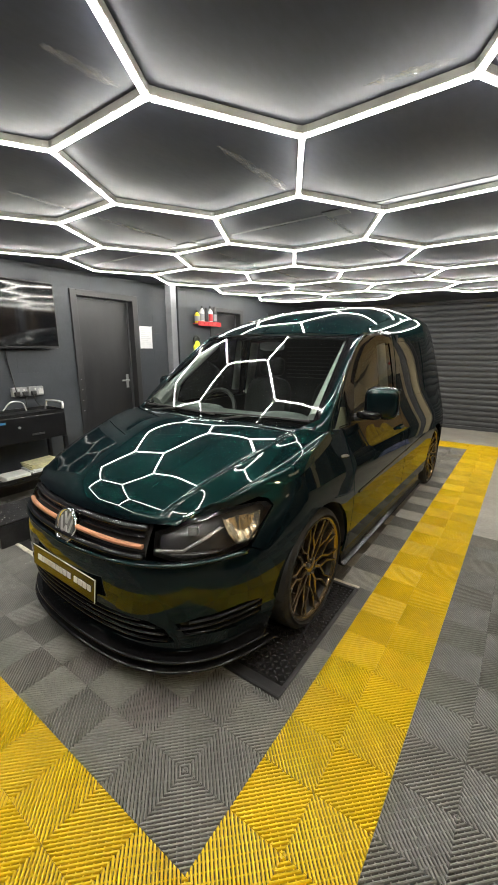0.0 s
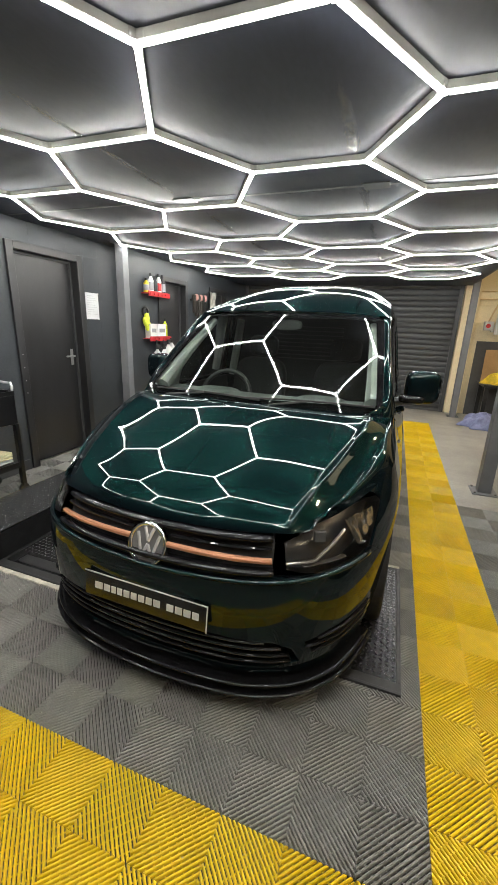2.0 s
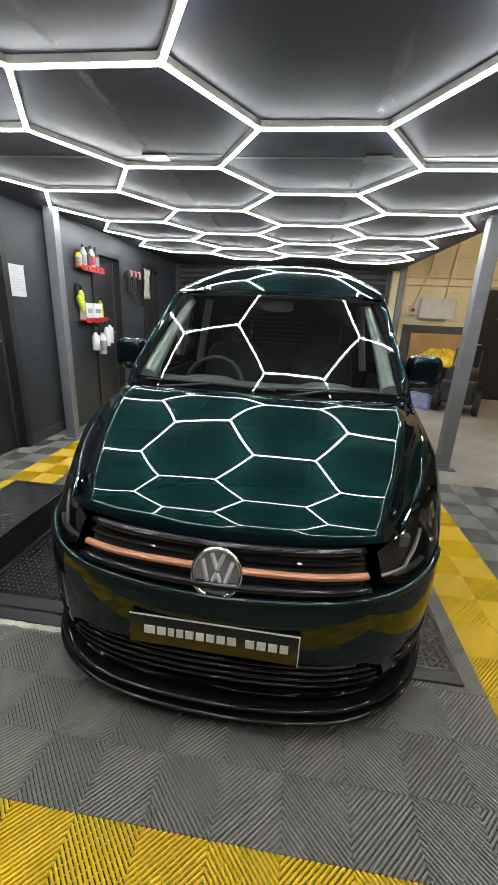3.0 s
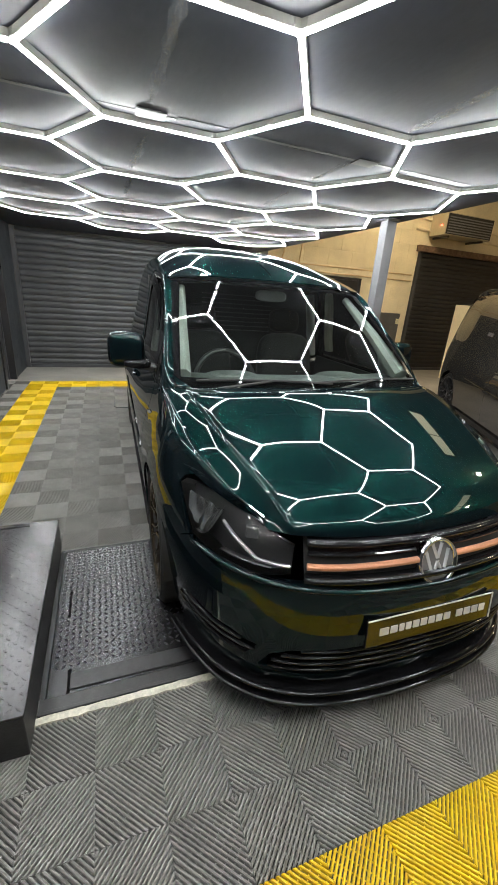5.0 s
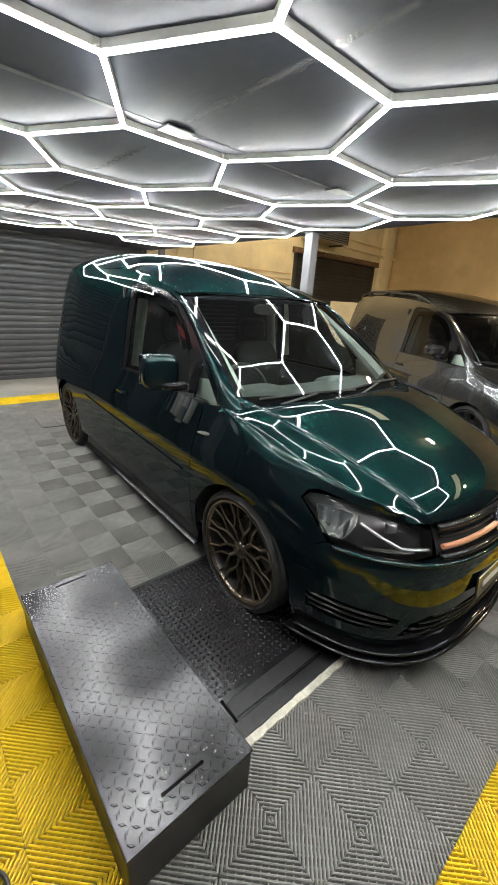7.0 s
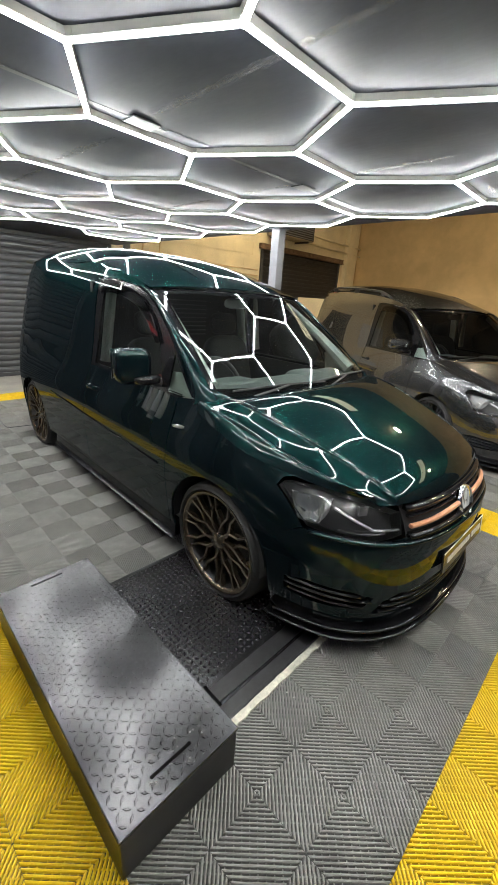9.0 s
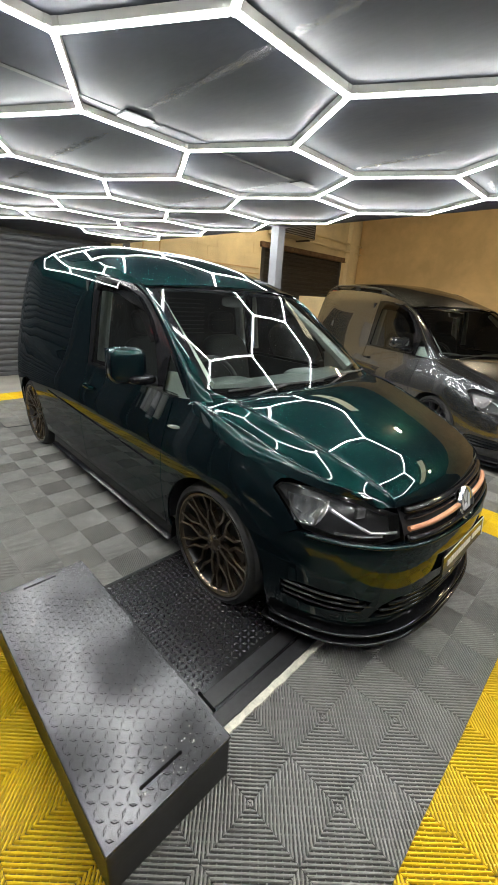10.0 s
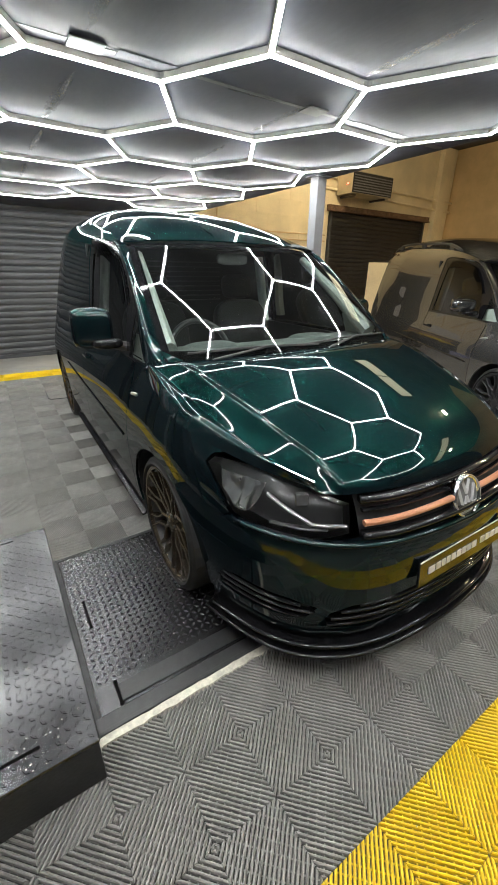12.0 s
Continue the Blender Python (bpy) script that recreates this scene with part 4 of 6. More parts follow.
        panel("side_panel", body, [(1.523, belt), (2.0, belt), (2.6, belt), (3.24, belt), (3.24, 1.45), (3.24, gutter(3.24)), (3.0, gutter(3.0)), (2.6, gutter(2.6)), (2.0, gutter(2.0)), (1.6, gutter(1.6)), (1.525, gutter(1.525))], paint, van, flip=flip, holes=[w2] if glazed else [], step=.04)
        if glazed:
            panel("side_glass", body, w2, DARK_GLASS, van, flip=flip, lift=-.004, depth=0, step=.04)
        panel("rear_side", body, low_rear, paint, van, flip=flip, step=.04)
        panel("tail", body, [(3.245, .22), (3.45, .22), (S_TAIL - .002, .22), (S_TAIL - .002, 1.74), (3.9, 1.72), (3.45, gutter(3.45)), (3.35, gutter(3.35)), (3.245, gutter(3.245))], paint, van, flip=flip, step=.035)
        lamp2 = panel("tail_lamp", body, [(3.60, .80), (3.70, .80), (3.70, 1.30), (3.60, 1.30)], RED_LENS, van, flip=flip, lift=.004)
        # sill skirt, rubbing strip, handle, repeater
        mp = nose_path(.40, .168, 2.36, .168, -.016, 20, flip)
        lip = [(-.03, -.050), (.026, -.058), (.033, -.056), (.036, -.051), (.033, -.046), (.026, -.043), (.008, -.036), (.003, .02), (-.006, .058), (-.03, .066)]
        sweep("side_skirt", mp, lip if not flip else [(-x, z) for x, z in lip], SKIRT_BLACK, van, label="gloss black side skirt")
        for y0, y1, z0, z1 in ((.50, 1.51, .585, .624), (1.535, 2.20, .625, .652)):
            sweep("rubbing_strip", nose_path(y0, z0, y1, z1, .002, 12, flip), rect(.012, .015, .005), BLACK_GLOSS, van)
        for y0 in (1.335,):
            mh = nose_path(y0, .842, y0 + .14, .842, .022, 6, flip)
            mh[0] += Vector((.022 if flip else -.022, 0, 0))
            mh[-1] += Vector((.022 if flip else -.022, 0, 0))
            sweep("door_handle", mh, rect(.016, .026, .006), paint, door if y0 < 1.5 else van)
        sweep("side_repeater", nose_path(.295, .850, .395, .834, .002, 4, flip), rect(.012, .021, .005), REPEATER, van, label="clear side indicator", sizes=[.5, 1, 1, .9, .4])
        # mirror
        sx = -1 if flip else 1
        bm = ball_bm(.100, .066, .098, .50) if show_plate else ball_bm(.118, .070, .064, .60)
        bm.transform(Matrix.Translation((sx * .938, .655, 1.120)) @ Matrix.Rotation(sx * radians(10), 4, "Z"))
        mirror = part("door_mirror", bm, paint, van, "", True)
        bm = ball_bm(.075, .060, .026, .6)
        bm.transform(Matrix.Translation((sx * .885, .60, 1.050)))
        part("mirror_base", bm, BLACK_GLOSS, mirror, "", True)
        sweep("mirror_arm", [(sx * .77, .60, 1.02), (sx * .82, .62, 1.03), (sx * .90, .65, 1.045)], rect(.06, .045, .015), BLACK_TRIM, mirror)
        part("mirror_glass", placed(box_bm(-.082, .082, -.002, .002, -.080 if show_plate else -.046, .080 if show_plate else .046, .001), Matrix.Translation((sx * .938, .720, 1.122)) @ Matrix.Rotation(sx * radians(10), 4, "Z")), CHROME, mirror)
        # wheel wells
        for y in (ARCH_F, ARCH_R):
            bm = bmesh.new()
            pr = arc(y, .306, ARCH_RAD + .004, -4, 184, 24)
            va = [bm.verts.new((sx * .60, p[0], p[1])) for p in pr]
            vb = [bm.verts.new((sx * (.86 if y < 1 else .80), p[0], p[1])) for p in pr]
            for k in range(24):
                bm.faces.new((va[k], va[k + 1], vb[k + 1], vb[k]))
            bm.faces.new(va)
            part("wheel_well", bm, BLACK_MATT, van)
        wheel(van, sx * .868, ARCH_F - .02, rim_mat)
        wheel(van, sx * .862, ARCH_R - .01, rim_mat)
        if rails:
            pts = []
            for k in range(25):
                y = 1.30 + 1.95 * k / 24
                p = body(y, gutter(y) - .01)
                pts.append(Vector((sx * (p.x - .02), y, p.z + .005 + .062 * min(1, 2.1 * math.sin(math.pi * k / 24))**.7)))
            rl = sweep("roof_rail", pts, rect(.034, .026, .009), BLACK_TRIM, van, smooth=True)
            for k in (3, 12, 21):
                p = pts[k]
                part("rail_foot", box_bm(p.x - .014, p.x + .014, p.y - .05, p.y + .05, p.z - .07, p.z + .004, .008), BLACK_TRIM, rl)
    # underside and cabin
    part("underbody", box_bm(-.62, .62, -.70, 3.3, .15, .22, .01), BLACK_MATT, van)
    part("bulkhead", box_bm(-.72, .72, 1.60, 1.63, .22, 1.55, .005), TRIM_DARK, van)
    for k in range(9):
        part("bulkhead_bar", box_bm(-.30, .30, 1.585, 1.595, 1.17 + .035 * k, 1.178 + .035 * k), BLACK_TRIM, van)
    part("cabin_floor", box_bm(-.78, .78, .0, 1.6, .24, .28), TRIM_DARK, van)
    part("firewall", box_bm(-.70, .70, -.02, .02, .24, .86), BLACK_MATT, van)

    def dash(u, v):
        keys = curve([(0, (.10, .985)), (.45, (.34, 1.012)), (.75, (.50, .992)), (.85, (.54, .93)), (1, (.52, .55))])
        y, z = keys(v)
        return Vector((u * .74, y + .10 * u * u * (1 - v), z + .03 * u * u * (1 - v)))
    panel("dashboard", dash, [(-1, 0), (1, 0), (1, 1), (-1, 1)], DASH, van, step=.06, depth=0, scale=(.75, .9))
    for x in (-.36, .36):
        part("instrument_hood", placed(ball_bm(.17, .10, .05, .7), Matrix.Translation((x, .46, .985))), DASH, van, "", True)
        seat = part("seat", placed(ball_bm(.25, .26, .10, .5), Matrix.Translation((x, 1.02, .52))), SEAT, van, "dark cloth front seat", True)
        part("backrest", placed(ball_bm(.24, .075, .32, .5), Matrix.Translation((x, 1.32, .87)) @ Matrix.Rotation(radians(-14), 4, "X")), SEAT, seat, "", True)
        part("headrest", placed(ball_bm(.13, .05, .09, .55), Matrix.Translation((x, 1.42, 1.28)) @ Matrix.Rotation(radians(-10), 4, "X")), SEAT, seat, "", True)
        pil = [screen(.985, .08), screen(.97, .5), screen(.95, .95)]
        sgn = 1 if x > 0 else -1
        sweep("pillar_trim", [Vector((sgn * (p.x - .035), p.y + .05, p.z - .03)) for p in pil], rect(.06, .05, .015), TRIM_LIGHT, van, label="pale grey pillar lining", sizes=[1.7, 1.2, .8])
        sweep("pillar_trim", [(sgn * .70, .40, .98), (sgn * .69, .47, 1.16)], rect(.02, .13, .005), TRIM_LIGHT, van)
        sweep("pillar_trim", [(sgn * .70, 1.50, 1.0), (sgn * .62, 1.50, 1.50)], rect(.09, .05, .015), TRIM_LIGHT, van)
        part("door_card", box_bm(sgn * .76 - .01, sgn * .76 + .01, .42, 1.5, .3, .99), TRIM_DARK, van)
    ring = [(-.36 + .185 * math.cos(2 * math.pi * k / 40), .60 + .07 * math.sin(2 * math.pi * k / 40), .955 + .17 * math.sin(2 * math.pi * k / 40)) for k in range(40)]
    wheel_ = sweep("steering_wheel", ring, disc_profile(.016), BLACK_TRIM, van, up=(0, -.9, .4), closed=True, smooth=True)
    part("steering_boss", placed(ball_bm(.075, .03, .06, .6), Matrix.Translation((-.36, .60, .945)) @ Matrix.Rotation(radians(-22), 4, "X")), BLACK_TRIM, wheel_, "", True)
    for a in (0, 180, 270):
        c_, s_ = math.cos(radians(a)), math.sin(radians(a))
        sweep("steering_spoke", [(-.36 + .05 * c_, .60 + .02 * s_, .95 + .05 * s_), (-.36 + .18 * c_, .60 + .065 * s_, .955 + .165 * s_)], rect(.02, .03, .006), BLACK_TRIM, wheel_, up=(0, -.9, .4))
    # the mirror's reflection is painted in as plain pale grey
    part("interior_mirror", placed(ball_bm(.11, .02, .035, .6), Matrix.Translation((0, .86, 1.46))), LAMP_GREY, van, "", True)
    part("headlining", box_bm(-.58, .58, .98, 1.6, 1.545, 1.56), TRIM_LIGHT, van)
    return van

column(.68, 3.24, .114, Z_CEIL + .002)
column(.85, 7.05, .10, Z_CEIL + 2.2, label="grey painted square steel column beside the shutter")
column(-3.28, 3.15, .10, Z_CEIL + .002, label="grey painted square steel column beside the wall")

# trunking with two boxes across the ceiling
trunk = thing("ceiling_trunking", "grey cable trunking with two boxes under the ceiling", "trunking")
part("trunk", box_bm(-3.5, .78, 1.965, 1.995, Z_CEIL - .0022, Z_CEIL + .001, .0008), FRAME_GREY, trunk)
part("flat_cover", box_bm(-1.68, -1.36, 1.935, 2.0, Z_CEIL - .0035, Z_CEIL - .0022, .0004), CEIL_BLACK, trunk)
part("flat_cover", box_bm(-.18, .76, 1.955, 2.015, Z_CEIL - .0036, Z_CEIL - .0022, .0004), FRAME_GREY, trunk)
for x in (-1.81, -.52):
    part("junction_box", box_bm(x - .075, x + .075, 1.92, 2.03, Z_CEIL - .009, Z_CEIL - .001, .004), FRAME_GREY if x < -1 else BLACK_TRIM, trunk)

# pale scuffs where the boards were filled, and the board joints
scuffs = thing("ceiling_scuffs", "pale filler streaks on the black ceiling boards", "scuffs", kind="stuff")
rnd = random.Random(11)
bm = bmesh.new()
FILLER = [(-1.82, .62, -1.82, 1.04, .024), (-1.81, .90, -1.825, 1.86, .030), (-1.80, 2.28, -1.84, 3.06, .034), (-1.82, 3.30, -1.83, 3.95, .03), (-1.82, 4.40, -1.81, 5.10, .03),
          (-.645, .20, -.62, .46, .026), (-.60, .93, -.595, 1.52, .030), (-.60, 1.93, -.61, 2.52, .030), (-.61, 2.85, -.60, 3.50, .034), (-.60, 4.10, -.61, 4.75, .03),
          (-3.04, 1.20, -3.04, 1.85, .03), (-1.12, 2.01, -.68, 1.99, .018), (.03, .92, .31, .965, .022)]
for x0, y0, x1, y1, w in FILLER:
    a, b = Vector((x0, y0, 0)), Vector((x1, y1, 0))
    d = b - a
    s = Vector((-d.y, d.x, 0)).normalized()
    for layer, (wide, cut) in enumerate(((1.0, 0), (.45, .04))):
        n, z = 18, Vector((0, 0, Z_CEIL - .0010 - .0003 * layer))
        near, far = [], []
        for h in range(n + 1):
            f = cut + (1 - 2 * cut) * h / n
            half = w * wide * min(1, 5 * min(f + .03, 1.03 - f)) * (.55 + .6 * rnd.random())
            mid = a + d * f + s * w * .25 * (rnd.random() - .5) + z
            near.append(bm.verts.new(mid - s * half))
            far.append(bm.verts.new(mid + s * half))
        for h in range(n):
            bm.faces.new((near[h], far[h], far[h + 1], near[h + 1]))
part("streak", bm, SCUFF, scuffs)

# ---- hexagon lights ----
HA, HX, HY, HZ = .5977, -1.146, 1.539, 2.236
grid = thing("hexagon_light_grid", "hexagon grid of bright white tube lights under the ceiling", "ceiling light")
hex_edges = set()
for i in (-2, -1, 0, 1):
    for v in range(-5, 9):
        if (v % 2 == 0) == (i % 2 == 0) or v < (-3 if i % 2 == 0 else -4):
            continue
        u = .5 + 1.5 * i
        c = [(u - .5, v - 1), (u + .5, v - 1), (u + 1, v), (u + .5, v + 1), (u - .5, v + 1), (u - 1, v)]
        for k in range(6):
            hex_edges.add(tuple(sorted((c[k], c[(k + 1) % 6]))))


def node(n):
    return Vector((HX + n[0] * HA, HY + n[1] * HA * .8660254, HZ))


def tube_bm(l, w, z0, z1):
    prof = [(-w, z1), (-w, z0 + .005), (-w * .7, z0 + .0015), (0, z0), (w * .7, z0 + .0015), (w, z0 + .005), (w, z1)]
    bm = bmesh.new()
    ra = [bm.verts.new((0, y, z)) for y, z in prof]
    rb = [bm.verts.new((l, y, z)) for y, z in prof]
    for k in range(len(prof)):
        bm.faces.new((ra[k], ra[(k + 1) % len(prof)], rb[(k + 1) % len(prof)], rb[k]))
    bm.faces.new(ra)
    bm.faces.new(rb[::-1])
    bmesh.ops.recalc_face_normals(bm, faces=bm.faces)
    return bm


GAP = .018
tube0 = house0 = None
for a, b in sorted(hex_edges):
    p, q = node(a), node(b)
    d = (q - p).normalized()
    m = Matrix.Translation(p + d * GAP) @ d.to_track_quat("X", "Z").to_matrix().to_4x4()
    if tube0 is None:
        tube0 = part("tube", tube_bm(HA - 2 * GAP, .0102, 0, .0062), LED, grid, "white glowing tube")
        house0 = part("housing", tube_bm(HA - 2 * GAP, .0122, .0062, .0365), ALU, tube0)
        tube0.matrix_local = m
        continue
    t, h = tube0.copy(), house0.copy()
    for o in (t, h):
        scene.collection.objects.link(o)
    h.parent = t
    t.matrix_local = m
joint0 = None
for n in sorted({n for e in hex_edges for n in e}):
    near = [node(e[1] if e[0] == n else e[0]) - node(n) for e in hex_edges if n in e]
    bm = bmesh.new()
    for d in near:
        d = d.normalized()
        o = box_bm(-.004, .032, -.0150, .0150, .009, .0370, .002)
        o.transform(d.to_track_quat("X", "Z").to_matrix().to_4x4())
        me = bpy.data.meshes.new("tmp")
        o.to_mesh(me)
        o.free()
        bm.from_mesh(me)
        bpy.data.meshes.remove(me)
    j = part("connector", bm, ALU, grid)
    j.location = node(n)
    tip = part("glowing_tip", joined([(-.012, .012, -.012, .012, .001, .0085)], .003), LED, j)

# warm lamps of the open bay, high under its roof; the third is added to brighten the north wall
for x, y in ((5.70, 1.62), (5.35, -1.92), (3.5, 5.9)):
    w = thing("unseen_bay_lamp", "compact unseen warm lamp under the high roof", "ceiling light", group="bay lamps", at=Matrix.Translation((x, y, 4.42)))
    part("tray", box_bm(-.09, .09, -.16, .16, .02, .08, .004), WHITE_PLASTIC, w)
    part("tube", box_bm(-.06, .06, -.125, .125, -.02, .018, .006), WARM, w)

# ---- lift plates and ramp ----
def tread_bumps(bm, x0, x1, y0, y1, z, h, pitch=.027, keep=lambda x, y: True):
    """Raised lozenges in alternating directions, with sloped sides."""
    row = 0
    y = y0 + pitch / 2
    while y < y1:
        x = x0 + pitch / 2
        col = 0
        while x < x1:
            if keep(x, y):
                a = radians(45 if (row + col) % 2 else -45)
                d, s = Vector((math.cos(a), math.sin(a), 0)), Vector((-math.sin(a), math.cos(a), 0))
                c = Vector((x, y, z))
                L, Wd = pitch * .46, pitch * .18
                base = [bm.verts.new(c + d * L), bm.verts.new(c + s * Wd), bm.verts.new(c - d * L), bm.verts.new(c - s * Wd)]
                top = [bm.verts.new(c + d * L * .66 + Vector((0, 0, h))), bm.verts.new(c + s * Wd * .52 + Vector((0, 0, h))), bm.verts.new(c - d * L * .66 + Vector((0, 0, h))), bm.verts.new(c - s * Wd * .52 + Vector((0, 0, h)))]
                for k in range(4):
                    bm.faces.new((base[k], base[(k + 1) % 4], top[(k + 1) % 4], top[k]))
                bm.faces.new(top)
            x += pitch
            col += 1
        y += pitch
        row += 1
    return bm


def slot(x0, y0, x1, y1, z, w, parent):
    d = Vector((x1 - x0, y1 - y0, 0))
    l = d.length
    bm = box_bm(0, l, -w, w, -.001, .0006)
    bm.transform(Matrix.Translation((x0, y0, z)) @ d.to_track_quat("X", "Z").to_matrix().to_4x4())
    part("slot", bm, HOLE, parent)
    for t in (0, l):
        bm = revolve([(-.001, .0), (-.001, w * 1.3), (.0008, w * 1.3), (.0008, 0)], 14)
        bm.transform(Matrix.Translation(Vector((x0, y0, z)) + d.normalized() * t) @ Matrix.Rotation(-math.pi / 2, 4, "Y"))
        part("slot_end", bm, HOLE, parent)


ramp = thing("lift_ramp", "raised black tread-plate ramp block beside the van", "ramp")
part("ramp_body", joined([(-2.812, -2.398, .510, 1.648, .0, .176)], .004), TREAD_EDGE, ramp)
part("ramp_top", box_bm(-2.815, -2.395, .507, 1.651, .176, .190, .004), TREAD, ramp, "dark steel tread plate")
tagged(part("tread_pattern", tread_bumps(bmesh.new(), -2.805, -2.405, .517, 1.641, .190, .0016, keep=lambda x, y: not (-2.70 < x < -2.51 and min(abs(y - .577), abs(y - 1.612)) < .017)), TREAD_TOP, ramp), kind="stuff")
slot(-2.674, .577, -2.543, .577, .1905, .0045, ramp)
slot(-2.669, 1.612, -2.541, 1.612, .1905, .0045, ramp)

for x0, x1, y1, lab in ((-2.394, -1.28, 1.605, "flush black tread-plate lift platform under the wheel"), (-.72, -.077, 1.570, "flush black tread-plate lift pad under the wheel")):
    pad = thing("lift_platform", lab, "lift", group="lift platforms")
    part("frame", joined([(x0, x1, .642, .690, -.015, .006), (x0, x1, y1 - .02, y1, -.015, .006), (x0, x0 + .02, .690, y1 - .02, -.015, .006), (x1 - .02, x1, .690, y1 - .02, -.015, .006)], .002), TREAD_EDGE, pad)
    part("plate", box_bm(x0 + .022, x1 - .022, .692, y1 - .022, -.015, .004, .001), TREAD_BLACK, pad)
    left = x0 < -1
    tagged(part("tread_pattern", tread_bumps(bmesh.new(), x0 + .03, x1 - .03, .70 if not left else .80, y1 - .03, .004, .0014), TREAD_WORN, pad), kind="stuff")
    if left:
        part("flap", box_bm(x0 + .10, x1 - .3, .705, .775, .004, .010, .002), TREAD_EDGE, pad, "plain steel flap strip")
        slot(x0 + .095, .79, x0 + .095, .70, .0045, .006, pad)
        slot(x0 + .075, 1.08, x0 + .075, 1.24, .0072, .005, pad)
    part("lip", box_bm(x0, x1, .628, .642, -.015, .010, .002), TREAD_EDGE, pad)


def grit(name, label, spots, seed):
    """Loose pale crumbs of swarf and chippings: spots of (x0, x1, y0, y1, z, count)."""
    r = random.Random(seed)
    vs, fs = [], []
    for x0, x1, y0, y1, z, n in spots:
        for _ in range(n):
            x, y, a, l = x0 + (x1 - x0) * r.random(), y0 + (y1 - y0) * r.random(), 6.28 * r.random(), .0012 + .0030 * r.random()**3
            k = len(vs)
            for b in (0, 2.1, 4.2):
                vs.append((x + l * math.cos(a + b), y + l * (.4 + .5 * r.random()) * math.sin(a + b), z))
            vs.append((x, y, z + l * .9))
            fs += [(k, k + 1, k + 3), (k + 1, k + 2, k + 3), (k + 2, k, k + 3)]
    me = bpy.data.meshes.new("crumbs")
    me.from_pydata(vs, [], fs)
    me.materials.append(CHIPS)
    ob = new("crumbs", me)
    ob.parent = thing(name, label, "grit", kind="stuff")


grit("metal_grit", "pale crumbs and swarf scattered over plates and tiles", [(-2.70, -2.42, .52, .64, .1905, 45), (-2.80, -2.42, .64, 1.60, .1905, 25), (-2.36, -1.5, .70, 1.55, .0062, 120), (-.70, -.10, .70, 1.50, .0062, 150), (-2.4, -.1, .56, .63, .006, 50), (-2.4, .2, -.3, .60, .0, 90), (-2.9, -2.2, 1.7, 3.6, .0, 60)], 21)


def ragged_strip(x0, x1, y0, y1, z, seed):
    """A broken concrete edge: uneven width and height."""
    r = random.Random(seed)
    bm = bmesh.new()
    n = int((x1 - x0) / .028)
    rows = []
    for i in range(n + 1):
        x = x0 + (x1 - x0) * i / n
        a, b, h = y0 + .006 * r.random(), y1 - .005 * r.random(), z - .003 * r.random()
        rows.append([bm.verts.new(p) for p in ((x, a, -.016), (x, a + .003, h), (x, (a + b) / 2, h + .0015 * r.random()), (x, b - .003, h - .002 * r.random()), (x, b, -.016))])
    for i in range(n):
        for j in range(4):
            bm.faces.new((rows[i][j], rows[i + 1][j], rows[i + 1][j + 1], rows[i][j + 1]))
    bmesh.ops.recalc_face_normals(bm, faces=bm.faces)
    return bm


structure("trim_concrete_edge", ragged_strip(-2.40, -1.30, .592, .632, .006, 5), CONCRETE_PALE, "pale broken concrete edge in front of the lift", "trim")
structure("trim_concrete_edge_rear", ragged_strip(-.40, -.08, 1.570, 1.602, .006, 6), CONCRETE_PALE, "pale broken concrete edge behind the lift pad", "trim")

# ---- left wall: screen, sockets, notice, trolley ----
tv = thing("wall_television", "large black flat television on the grey wall", "television")
part("bracket", box_bm(-3.55, -3.49, .95, 1.35, 1.65, 1.90), BLACK_TRIM, tv)
part("casing", box_bm(-3.49, -3.452, .565, 1.705, 1.455, 2.095, .008), BLACK_TRIM, tv)
part("display", box_bm(-3.452, -3.449, .578, 1.692, 1.475, 2.082), SCREEN, tv, "switched-off glossy screen")

for y0, n, lab in ((1.200, 2, "metal double wall socket with black plugs"), (1.360, 1, "metal wall socket with a white label")):
    so = thing("wall_socket", lab, "socket", group="wall sockets")
    part("box", box_bm(X_WALL, X_WALL + .045, y0, y0 + .146, .985, 1.075, .005), SOCKET, so)
    part("face", box_bm(X_WALL + .045, X_WALL + .049, y0 + .006, y0 + .140, .991, 1.069, .002), SOCKET, so)
    for k in range(2):
        part("switch", box_bm(X_WALL + .049, X_WALL + .055, y0 + .05 + .05 * k, y0 + .066 + .05 * k, 1.04, 1.06, .001), WHITE_PLASTIC, so)
    for k in range(n):
        part("plug", box_bm(X_WALL + .049, X_WALL + .085, y0 + .010 + .076 * k, y0 + .058 + .076 * k, .99, 1.035, .008), BLACK_TRIM, so, "black plug")
    if n == 1:
        part("label_card", box_bm(X_WALL + .049, X_WALL + .051, y0 + .090, y0 + .138, 1.0, 1.05), WHITE_PLASTIC, so)


def cable(name, pts, r, material, label):
    c = thing(name, label, "cable")
    keys = curve([(k, p) for k, p in enumerate(pts)])
    n = (len(pts) - 1) * 6
    sweep("cord", [Vector(keys(k * (len(pts) - 1) / n)) for k in range(n + 1)], disc_profile(r), material, c, up=(1, .01, .02), smooth=True)
    return c


